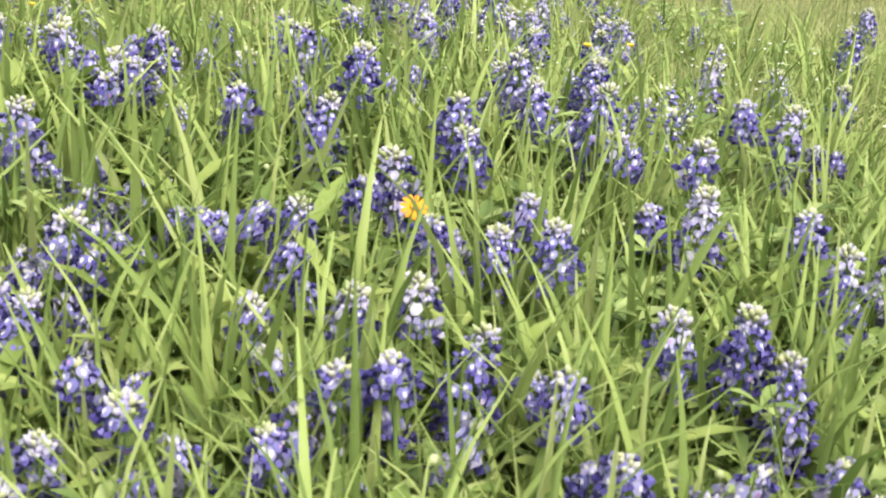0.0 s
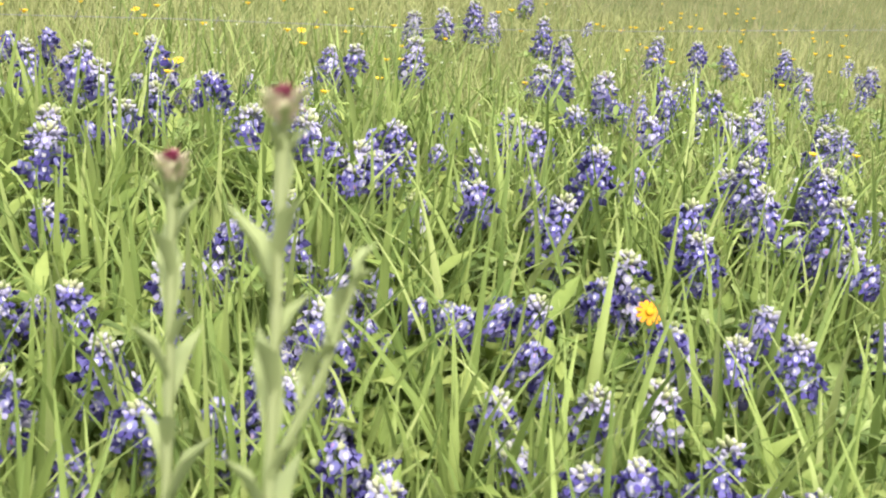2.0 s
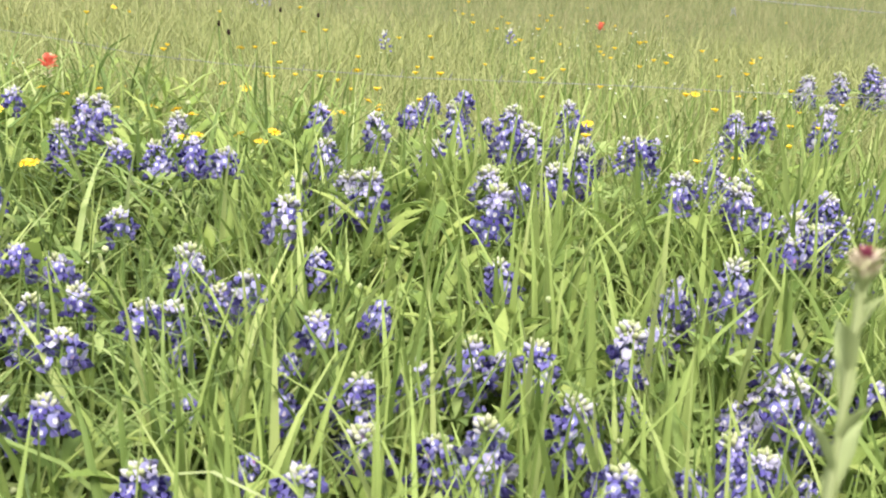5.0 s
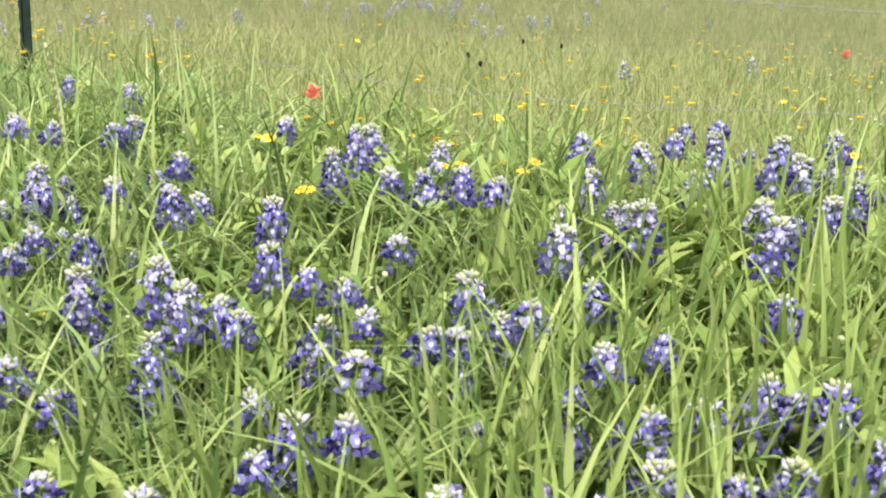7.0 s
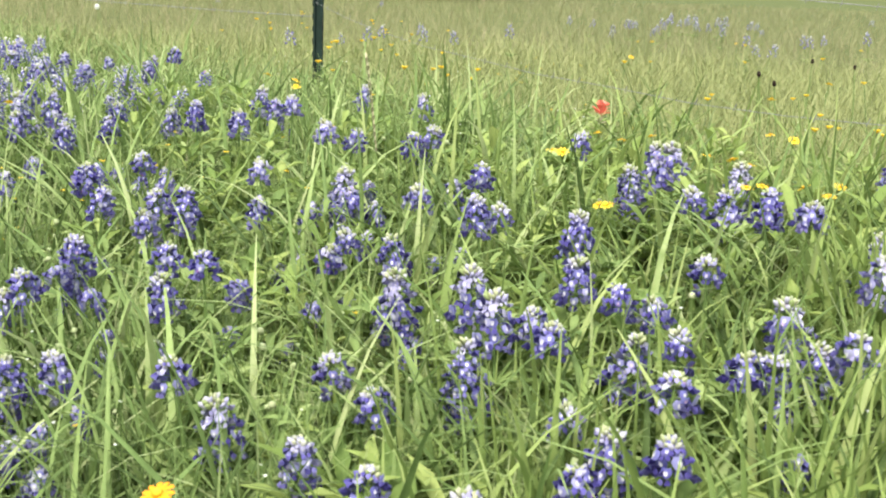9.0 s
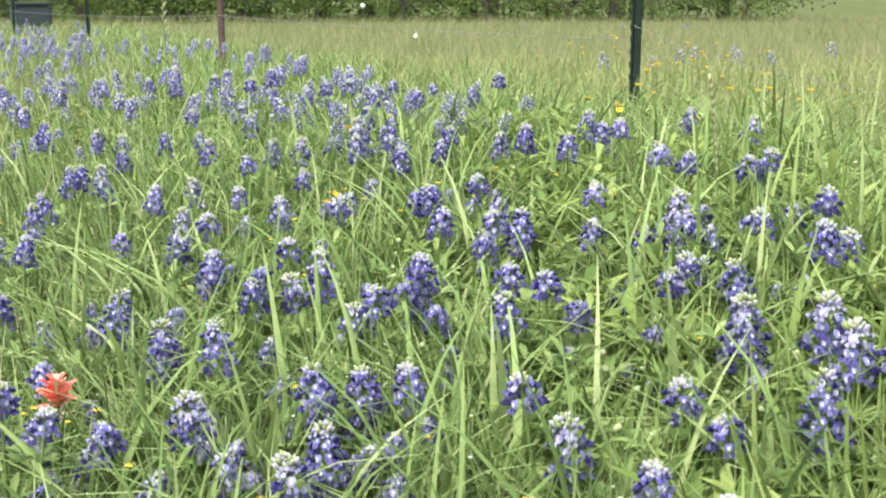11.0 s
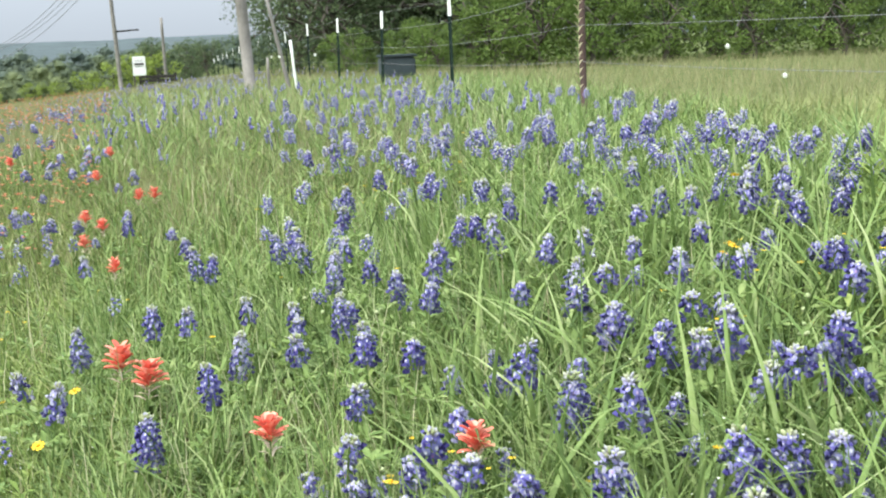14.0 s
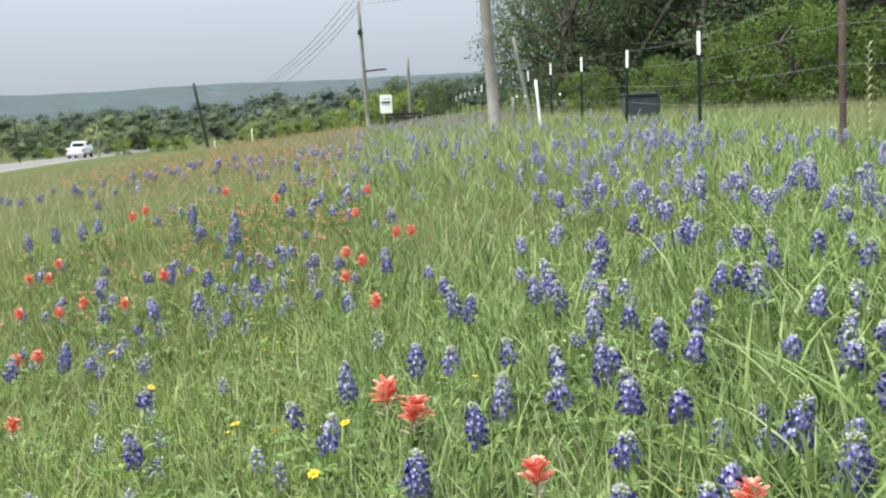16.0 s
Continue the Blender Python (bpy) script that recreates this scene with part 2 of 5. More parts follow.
def part(name, bm, material, parent=None, label=""):
    me = bpy.data.meshes.new(name)
    bm.normal_update()
    bm.to_mesh(me)
    bm.free()
    for m in (material if isinstance(material, (list, tuple)) else [material]):
        me.materials.append(m)
    ob = new(name, me)
    if parent is not None:
        ob.parent = parent
    if label:
        ob["label"] = label
    return ob


# the ground sheet: fine near the bank, coarser towards the horizon
axis = np.concatenate([-np.geomspace(4000, 6, 70), np.linspace(-5.6, 5.6, 57), np.geomspace(6, 4000, 70)])
gx, gy = np.meshgrid(axis - 2.0, axis, indexing="ij")
gz = np.maximum(land(gx, gy), -9.0 + 0 * gx)
far = np.hypot(gx, gy)
gz = np.where(gy > 40, np.minimum(gz, 0.9), gz)
near_bumps = 0.012 * np.sin(gx * 7.1 + 1.3 * np.sin(gy * 3.3)) * np.cos(gy * 6.3)
gz = gz + np.where(far < 12, near_bumps, 0)
n_ax = len(axis)
ids = np.arange(n_ax * n_ax).reshape(n_ax, n_ax)
quads = np.stack([ids[:-1, :-1], ids[1:, :-1], ids[1:, 1:], ids[:-1, 1:]], -1).reshape(-1, 4)
SOIL, sn, sl_, sp = shader("meadow_soil")
tcs = sn.new("ShaderNodeTexCoord")
n1, n2, n3 = sn.new("ShaderNodeTexNoise"), sn.new("ShaderNodeTexNoise"), sn.new("ShaderNodeTexNoise")
for k_, s_ in ((n1, 0.05), (n2, 1.7), (n3, 38.0)):
    k_.inputs["Scale"].default_value = s_
    k_.inputs["Detail"].default_value = 5
    sl_.new(tcs.outputs["Object"], k_.inputs["Vector"])
add1 = sn.new("ShaderNodeMath")
add1.operation = "MULTIPLY_ADD"
add1.inputs[1].default_value = 0.5
sl_.new(n3.outputs["Fac"], add1.inputs[0])
sl_.new(n2.outputs["Fac"], add1.inputs[2])
add2 = sn.new("ShaderNodeMath")
add2.operation = "MULTIPLY_ADD"
add2.inputs[1].default_value = 0.5
sl_.new(n1.outputs["Fac"], add2.inputs[0])
sl_.new(add1.outputs[0], add2.inputs[2])
rs = ramp(sn, [(0.5, (0.022, 0.032, 0.010)), (0.8, (0.050, 0.068, 0.020)), (1.0, (0.085, 0.098, 0.034))])
sl_.new(add2.outputs[0], rs.inputs["Fac"])
sl_.new(rs.outputs["Color"], sp.inputs["Base Color"])
sp.inputs["Roughness"].default_value = 0.95
sp.inputs["Specular IOR Level"].default_value = 0.05
ground = new("ground", mesh_of("ground", np.stack([gx, gy, gz], -1).reshape(-1, 3), quads, SOIL))
tagged(ground, "green meadow ground of a roadside bank and valley", "ground", kind="structure")


# ---- grass ----
def blades(rng, xy, height, width, lean, curl, segments=4, fold=0.0):
    """Ribbon blades at the points xy, folded along their middle if fold; arrays of one value a blade. Returns verts and quads."""
    n = len(xy)
    t = np.linspace(0, 1, segments + 1)
    az = rng.uniform(0, 2 * np.pi, n)
    turn = az + np.pi / 2 + rng.uniform(-0.6, 0.6, n)
    dx, dy = np.cos(az), np.sin(az)
    out = lean[:, None] * t + curl[:, None] * t ** 2.6
    up = t - 0.35 * curl[:, None] * t ** 3
    prof = np.array([0.55, 0.95, 1.0, 0.75, 0.42, 0.12])
    w = width[:, None] * np.interp(t, np.linspace(0, 1, 6), prof) * 0.5
    cx = xy[:, 0, None] + height[:, None] * out * dx[:, None]
    cy = xy[:, 1, None] + height[:, None] * out * dy[:, None]
    z0 = land(xy[:, 0], xy[:, 1])
    cz = (z0 - 0.01)[:, None] + height[:, None] * up
    sx, sy = np.cos(turn)[:, None] * w, np.sin(turn)[:, None] * w
    left = np.stack([cx - sx, cy - sy, cz], -1)
    right = np.stack([cx + sx, cy + sy, cz], -1)
    if fold:
        middle = np.stack([cx - sy * fold, cy + sx * fold, cz], -1)
        v = np.stack([left, middle, right], 2).reshape(n, -1, 3)
    else:
        v = np.stack([left, right], 2).reshape(n, -1, 3)
    c = 3 if fold else 2
    k = c * (segments + 1)
    q = np.array([[c * i + j, c * i + j + 1, c * i + c + j + 1, c * i + c + j] for i in range(segments) for j in range(c - 1)])
    f = (np.arange(n)[:, None, None] * k + q[None]).reshape(-1, 4)
    return v.reshape(-1, 3), f


def fan(rng, n, r0, r1, a0, a1):
    """Points spread over the ring sector between two radii round the foot of the bank; more of them near its centre."""
    r = r0 * (r1 / r0) ** rng.random(n)
    a = np.radians(rng.uniform(a0, a1, n))
    return np.stack([-0.25 - r * np.sin(a), -0.2 + r * np.cos(a)], -1)


def gather(rng, p, size, share=0.7):
    """Draws a share of the points together into tufts."""
    c = p[rng.integers(0, len(p), len(p) // 12 + 1)]
    k = rng.random(len(p)) < share
    q = p.copy()
    q[k] = c[rng.integers(0, len(c), k.sum())] + rng.normal(0, 1, (k.sum(), 2)) * size
    return q


def grass(name, label, seed, n, ring, arc, height, width, lean, curl, material, segments=4, tuft=0.03, keep=None, spread=0.0, fold=0.0):
    rng = np.random.default_rng(seed)
    p = gather(rng, fan(rng, n, *ring, *arc), tuft)
    if keep is not None:
        p = p[keep(p)]
    m = len(p)
    h = rng.uniform(*height, m) * rng.uniform(0.7, 1.1, m)
    wide = rng.uniform(*width, m) * np.maximum(1, np.hypot(p[:, 0] + 0.25, p[:, 1] + 0.2) / ring[0]) ** spread
    v, f = blades(rng, p, h, wide, np.abs(rng.normal(0, lean, m)), rng.uniform(*curl, m), segments, fold)
    ob = new(name, mesh_of(name, v, f, material))
    return tagged(ob, label, "grass", kind="stuff")


def off_path(p):
    """Leaves the trodden strip free where the camera is carried."""
    a, b = np.array([0.0, 0.0]), np.array([-0.44, -0.50])
    t = np.clip((p - a) @ (b - a) / ((b - a) @ (b - a)), 0, 1)
    return np.hypot(*(p - a - t[:, None] * (b - a)).T) > 0.5


def on_bank(p):
    return off_path(p) & (p[:, 1] > -0.55 - 0.16 * -p[:, 0]) & (p[:, 1] < 2.7 + 0.75 * np.clip(p[:, 0] + 1.3, 0, 1) + 2.2 * np.clip(p[:, 0] + 0.25, 0, 1) + 0.3 * np.sin(p[:, 0] * 9.0 + 7 * np.sin(p[:, 1] * 11.0)))


def on_verge(p):
    return off_path(p) & (p[:, 1] <= -0.3 - 0.16 * -p[:, 0]) & (p[:, 1] > -18.5 - 0.19 * -p[:, 0])


def in_field(p):
    return p[:, 1] > 1.9 + 0.4 * np.sin(p[:, 0] * 7.0) ** 2


def unmown(p):
    return off_path(p) & (p[:, 1] > -18.5 - 0.19 * -p[:, 0])


grass("lawn_grass", "short mown grass of the roadside around the path", 26, 28000, (0.35, 9.0), (123, 328), (0.03, 0.08), (0.006, 0.012), 0.3, (0.0, 0.5), VERGE, 1, 0.10, None, 0.5)
grass("lawn_grass", "short trodden grass along the path", 27, 5000, (0.05, 0.9), (-40, 125), (0.02, 0.06), (0.004, 0.008), 0.4, (0.0, 0.5), VERGE, 1, 0.05)
grass("tall_grass", "bright green tall broad-bladed meadow grass", 11, 3400, (0.75, 4.8), (-32, 58), (0.26, 0.44), (0.008, 0.018), 0.12, (0.0, 0.5), GRASS, 5, 0.035, on_bank, 0.0, 0.5)
grass("tall_grass", "upright clumps of broad grass between the flowers", 22, 2100, (1.0, 2.9), (-30, 34), (0.30, 0.46), (0.010, 0.021), 0.11, (0.0, 0.45), GRASS, 5, 0.05, on_bank, 0.0, 0.5)
grass("tall_grass", "large arching grass blades growing by the fence", 21, 2600, (1.5, 4.8), (30, 88), (0.26, 0.46), (0.008, 0.017), 0.17, (0.1, 0.9), BANK, 5, 0.05, on_bank, 0.0, 0.5)
grass("meadow_grass", "green meadow grass growing thickly on the bank", 12, 13000, (0.6, 5.8), (-34, 54), (0.13, 0.29), (0.005, 0.012), 0.20, (0.0, 0.7), GRASS, 3, 0.03, on_bank)
grass("meadow_grass", "greyish green meadow grass among the thick flowers", 28, 9000, (0.9, 5.0), (50, 105), (0.12, 0.28), (0.0045, 0.010), 0.28, (0.0, 1.0), BANK, 3, 0.03, on_bank)
grass("fine_grass", "fine yellowish green grass among the flowers", 13, 5500, (0.6, 6.0), (-34, 120), (0.18, 0.36), (0.0018, 0.0038), 0.16, (0.0, 0.5), GRASS_FINE, 3, 0.05, unmown)
grass("tall_grass", "loose tall grass along the top of the bank", 24, 2300, (2.2, 4.7), (-26, 24), (0.24, 0.40), (0.006, 0.012), 0.14, (0.0, 0.6), GRASS, 4, 0.09, unmown)
grass("seed_stalks", "thin straw-coloured seed stalks over the verge", 25, 1500, (2.0, 14.0), (80, 122), (0.18, 0.34), (0.0018, 0.003), 0.14, (0.0, 0.3), DRY, 2, 0.3, unmown, 0.5)
grass("meadow_grass", "upright green grass between the flowers of the bank", 23, 13000, (1.2, 4.8), (48, 106), (0.17, 0.34), (0.003, 0.008), 0.2, (0.0, 0.7), BANK, 3, 0.05, on_bank)
grass("verge_grass", "short green grass of the roadside verge", 14, 56000, (1.6, 9.0), (84, 123), (0.08, 0.20), (0.003, 0.0065), 0.38, (0.0, 0.8), VERGE, 2, 0.10, on_verge, 0.25)
grass("bank_grass", "green grass farther along the bank", 15, 46000, (3.6, 20.0), (50, 112), (0.11, 0.25), (0.005, 0.010), 0.42, (0.0, 0.7), BANK, 2, 0.16, on_bank, 0.3)
grass("field_grass", "pale green seeding grass of the field behind the fence", 16, 62000, (2.2, 9.0), (-30, 90), (0.14, 0.29), (0.0022, 0.0044), 0.42, (0.0, 0.8), GRASS_FAR, 2, 0.22, in_field, 0.4)
grass("field_grass", "pale green grass of the far field", 17, 80000, (8.0, 48.0), (-25, 98), (0.14, 0.28), (0.004, 0.007), 0.5, (0.0, 0.5), OLIVE, 1, 0.6, in_field, 0.8)
grass("verge_grass", "dry olive and reddish grass of the far verge", 18, 90000, (6.0, 80.0), (84, 122), (0.10, 0.22), (0.003, 0.006), 0.45, (0.0, 0.5), OLIVE, 1, 0.5, unmown, 0.75)
# bluebonnets of the bank, patch by patch: x, y, height, length of the flower spike
PATCH_A = [(-0.345, 0.988, 0.31, 0.045), (-0.350, 1.096, 0.28, 0.074), (0.233, 1.132, 0.33, 0.052), (-0.134, 1.145, 0.29, 0.086), (-0.273, 1.135, 0.31, 0.045), (-0.073, 1.251, 0.30, 0.045), (0.180, 1.274, 0.32, 0.078), (-0.017, 1.271, 0.31, 0.064), (-0.449, 1.310, 0.29, 0.130), (-0.499, 1.332, 0.28, 0.117), (-0.175, 1.347, 0.24, 0.045), (0.081, 1.380, 0.29, 0.151), (0.453, 1.406, 0.30, 0.185), (-0.206, 1.401, 0.27, 0.086), (-0.081, 1.423, 0.29, 0.070), (0.405, 1.428, 0.34, 0.121), (0.312, 1.429, 0.32, 0.119), (-0.006, 1.434, 0.31, 0.086), (0.165, 1.589, 0.33, 0.120), (-0.007, 1.629, 0.29, 0.078), (-0.196, 1.644, 0.28, 0.133), (0.087, 1.651, 0.28, 0.106), (-0.602, 1.669, 0.35, 0.103), (0.589, 1.705, 0.30, 0.164)]
PATCH_B = [(-0.112, 1.723, 0.29, 0.055), (0.130, 1.739, 0.29, 0.083), (0.390, 1.786, 0.32, 0.145), (0.557, 1.811, 0.30, 0.081), (-0.087, 1.831, 0.29, 0.068), (0.321, 1.906, 0.23, 0.082), (0.022, 1.948, 0.30, 0.102), (0.410, 1.970, 0.33, 0.085), (-0.207, 1.972, 0.31, 0.167), (-0.483, 2.026, 0.24, 0.121), (0.001, 2.044, 0.32, 0.118), (0.275, 2.064, 0.29, 0.087), (-0.169, 2.059, 0.38, 0.119), (-0.571, 2.072, 0.29, 0.068), (-0.620, 2.106, 0.29, 0.104), (0.253, 2.132, 0.35, 0.158), (-0.737, 2.147, 0.31, 0.083), (0.133, 2.267, 0.31, 0.142), (0.528, 2.287, 0.32, 0.086), (-0.421, 2.264, 0.28, 0.170), (-0.603, 2.305, 0.29, 0.075), (0.639, 2.340, 0.31, 0.140), (0.096, 2.343, 0.34, 0.159), (0.065, 2.388, 0.30, 0.175)]
PATCH_C = [(0.265, 2.528, 0.31, 0.146), (-0.390, 2.540, 0.29, 0.123), (-0.594, 2.723, 0.25, 0.104), (0.868, 2.864, 0.27, 0.109), (0.556, 2.874, 0.28, 0.137), (0.741, 3.021, 0.26, 0.129), (0.120, 3.214, 0.29, 0.117), (0.313, 3.197, 0.30, 0.185), (1.069, 3.622, 0.32, 0.176), (1.374, 4.571, 0.29, 0.146), (-0.362, 1.960, 0.31, 0.073), (-0.588, 1.977, 0.29, 0.054), (-0.989, 2.271, 0.33, 0.077), (-0.327, 2.393, 0.32, 0.101), (-0.118, 2.711, 0.32, 0.071), (0.128, 2.757, 0.31, 0.101), (-0.303, 2.823, 0.29, 0.060), (0.299, 3.096, 0.28, 0.098), (0.071, 3.059, 0.31, 0.081), (-0.263, 3.097, 0.35, 0.116), (-0.381, 3.237, 0.35, 0.142), (0.386, 3.519, 0.26, 0.168), (-0.114, 3.446, 0.28, 0.092), (0.022, 3.592, 0.29, 0.095)]
PATCH_D = [(-0.489, 3.556, 0.28, 0.098), (0.159, 3.745, 0.27, 0.159), (-0.059, 4.504, 0.24, 0.190), (-1.130, 4.416, 0.29, 0.126), (0.371, 4.771, 0.27, 0.190), (-0.544, 4.444, 0.29, 0.150), (-1.024, 4.487, 0.31, 0.128), (-0.060, 4.766, 0.32, 0.105), (-0.223, 4.894, 0.30, 0.161), (0.669, 5.293, 0.29, 0.139), (0.059, 5.028, 0.30, 0.138), (0.312, 5.341, 0.30, 0.173), (-1.048, 0.869, 0.32, 0.070), (-0.897, 0.971, 0.31, 0.055), (-0.796, 1.113, 0.30, 0.079), (-0.746, 1.134, 0.33, 0.120), (-0.918, 1.139, 0.26, 0.084), (-0.578, 1.162, 0.31, 0.048), (-1.328, 1.170, 0.30, 0.062), (-0.980, 1.219, 0.27, 0.104), (-1.316, 1.220, 0.28, 0.063), (-0.919, 1.250, 0.29, 0.045), (-0.676, 1.265, 0.31, 0.098), (-1.084, 1.260, 0.31, 0.050)]
PATCH_E = [(-1.235, 1.291, 0.32, 0.045), (-1.385, 1.330, 0.31, 0.076), (-1.314, 1.330, 0.26, 0.094), (-0.879, 1.349, 0.29, 0.099), (-0.799, 1.390, 0.29, 0.116), (-1.607, 1.400, 0.29, 0.052), (-0.679, 1.451, 0.32, 0.075), (-0.464, 1.477, 0.30, 0.074), (-1.281, 1.528, 0.25, 0.080), (-1.342, 1.530, 0.33, 0.091), (-1.561, 1.629, 0.34, 0.056), (-1.851, 1.638, 0.30, 0.061), (-0.992, 1.642, 0.26, 0.088), (-1.719, 1.717, 0.31, 0.072), (-1.309, 1.732, 0.32, 0.108), (-1.858, 1.756, 0.27, 0.102), (-2.016, 1.759, 0.34, 0.079), (-1.064, 1.779, 0.33, 0.094), (-1.407, 1.805, 0.28, 0.126), (-1.527, 1.814, 0.25, 0.071), (-1.554, 1.941, 0.29, 0.075), (-1.990, 1.969, 0.27, 0.125), (-1.205, 2.007, 0.28, 0.071), (-1.519, 2.066, 0.33, 0.077)]
PATCH_F = [(-1.112, 2.118, 0.28, 0.073), (-0.856, 2.137, 0.31, 0.071), (-1.716, 2.142, 0.31, 0.076), (-1.445, 2.185, 0.26, 0.133), (-1.533, 2.250, 0.32, 0.055), (-1.239, 2.263, 0.32, 0.079), (-1.139, 2.309, 0.28, 0.146), (-1.317, 2.326, 0.34, 0.137), (-1.583, 2.527, 0.29, 0.153), (-1.345, 2.702, 0.31, 0.102), (-0.931, 3.073, 0.31, 0.085), (-0.992, 3.127, 0.24, 0.087), (-1.036, 3.183, 0.28, 0.107), (-0.804, 3.187, 0.34, 0.123), (-0.651, 4.565, 0.33, 0.183), (-0.948, 4.685, 0.34, 0.190), (-0.980, 5.303, 0.25, 0.179), (-1.052, 6.694, 0.29, 0.190), (-1.496, 0.628, 0.29, 0.045), (-1.354, 0.678, 0.30, 0.045), (-1.776, 0.739, 0.30, 0.055), (-1.706, 0.769, 0.26, 0.045), (-1.303, 0.808, 0.30, 0.045), (-1.664, 0.910, 0.30, 0.137)]
PATCH_G = [(-1.442, 0.919, 0.28, 0.067), (-1.352, 0.919, 0.28, 0.096), (-1.252, 0.919, 0.31, 0.046), (-1.895, 0.940, 0.33, 0.150), (-2.105, 0.951, 0.31, 0.055), (-1.775, 1.010, 0.35, 0.097), (-1.572, 1.010, 0.32, 0.063), (-1.724, 1.021, 0.32, 0.105), (-1.351, 1.040, 0.31, 0.045), (-2.215, 1.051, 0.28, 0.070), (-1.663, 1.050, 0.30, 0.066), (-1.481, 1.100, 0.30, 0.116), (-2.144, 1.111, 0.27, 0.116), (-1.600, 1.171, 0.32, 0.057), (-1.459, 1.170, 0.29, 0.055), (-1.720, 1.201, 0.32, 0.081), (-1.569, 1.220, 0.29, 0.048), (-2.531, 1.254, 0.28, 0.176), (-2.064, 1.252, 0.33, 0.081), (-2.263, 1.261, 0.30, 0.075), (-2.663, 1.276, 0.36, 0.045), (-1.832, 1.311, 0.34, 0.098), (-2.113, 1.361, 0.27, 0.061), (-2.224, 1.403, 0.32, 0.076)]
PATCH_H = [(-2.754, 1.436, 0.29, 0.045), (-2.622, 1.512, 0.29, 0.058), (-2.582, 1.542, 0.31, 0.058), (-2.096, 1.719, 0.28, 0.132), (-2.036, 1.729, 0.34, 0.104), (-2.331, 1.803, 0.30, 0.072), (-3.395, 1.891, 0.27, 0.094), (-3.157, 1.937, 0.27, 0.107), (-2.238, 0.090, 0.32, 0.122), (-1.967, 0.180, 0.30, 0.072), (-2.458, 0.190, 0.34, 0.134), (-3.148, 0.251, 0.30, 0.088), (-2.038, 0.260, 0.29, 0.132), (-2.188, 0.290, 0.32, 0.100), (-2.989, 0.301, 0.29, 0.111), (-2.709, 0.321, 0.30, 0.113), (-3.180, 0.331, 0.32, 0.059), (-2.198, 0.380, 0.28, 0.113), (-3.668, 0.392, 0.29, 0.103), (-2.699, 0.401, 0.29, 0.101), (-2.138, 0.441, 0.29, 0.080), (-2.889, 0.451, 0.30, 0.081), (-2.709, 0.471, 0.32, 0.139), (-2.399, 0.481, 0.33, 0.056)]
PATCH_I = [(-2.539, 0.491, 0.25, 0.108), (-3.130, 0.501, 0.33, 0.088), (-1.917, 0.541, 0.32, 0.045), (-4.331, 0.552, 0.27, 0.103), (-3.689, 0.562, 0.31, 0.053), (-1.827, 0.571, 0.28, 0.107), (-2.930, 0.591, 0.35, 0.083), (-1.627, 0.598, 0.29, 0.082), (-3.271, 0.602, 0.34, 0.062), (-2.512, 0.623, 0.32, 0.107), (-2.259, 0.682, 0.30, 0.110), (-2.310, 0.723, 0.33, 0.078), (-2.208, 0.742, 0.34, 0.065), (-3.772, 0.752, 0.30, 0.109), (-4.398, 0.753, 0.28, 0.106), (-2.795, 0.795, 0.30, 0.108), (-2.927, 0.805, 0.32, 0.085), (-5.177, 0.802, 0.33, 0.101), (-2.613, 0.804, 0.29, 0.064), (-6.172, 0.833, 0.30, 0.190), (-2.683, 0.864, 0.30, 0.066), (-3.712, 0.903, 0.28, 0.090), (-2.673, 0.934, 0.29, 0.133), (-3.471, 0.953, 0.28, 0.102)]
PATCH_J = [(-2.987, 0.966, 0.29, 0.074), (-3.653, 0.993, 0.33, 0.125), (-4.085, 1.074, 0.28, 0.120), (-4.541, 1.074, 0.32, 0.089), (-2.602, 1.074, 0.33, 0.066), (-4.351, 1.104, 0.34, 0.086), (-3.509, 1.121, 0.29, 0.069), (-4.196, 1.135, 0.31, 0.083), (-5.438, 1.155, 0.30, 0.134), (-3.233, 1.230, 0.32, 0.098), (-3.447, 1.261, 0.26, 0.104), (-4.148, 1.276, 0.30, 0.083), (-3.120, 1.299, 0.30, 0.096), (-3.133, 1.471, 0.31, 0.082), (-3.266, 1.492, 0.28, 0.085), (-3.359, 1.504, 0.30, 0.088), (-4.208, 1.625, 0.32, 0.085), (-4.538, 1.693, 0.26, 0.115), (-4.911, -0.844, 0.29, 0.187), (-4.691, -0.742, 0.28, 0.155), (-3.240, -0.659, 0.33, 0.120), (-3.619, -0.590, 0.27, 0.185), (-3.868, -0.590, 0.30, 0.090), (-4.680, -0.512, 0.30, 0.176)]
PATCH_K = [(-3.779, -0.450, 0.27, 0.105), (-3.369, -0.440, 0.30, 0.109), (-4.957, -0.440, 0.25, 0.187), (-2.628, -0.330, 0.30, 0.083), (-4.018, -0.310, 0.33, 0.190), (-3.520, -0.290, 0.30, 0.081), (-2.949, -0.291, 0.28, 0.107), (-3.478, -0.260, 0.25, 0.112), (-4.637, -0.260, 0.34, 0.130), (-2.418, -0.191, 0.36, 0.054), (-3.089, -0.160, 0.30, 0.113), (-3.640, -0.150, 0.32, 0.100), (-2.398, -0.120, 0.30, 0.064), (-5.426, -0.081, 0.31, 0.129), (-3.458, -0.070, 0.31, 0.095), (-4.048, 0.011, 0.27, 0.132), (-2.879, 0.080, 0.30, 0.190), (-5.966, 0.079, 0.27, 0.143), (-2.638, 0.120, 0.30, 0.156), (-5.130, 0.121, 0.30, 0.170), (-4.348, 0.131, 0.26, 0.143), (-3.300, 0.140, 0.30, 0.076), (-4.118, 0.201, 0.29, 0.154), (-4.728, 0.271, 0.29, 0.134)]
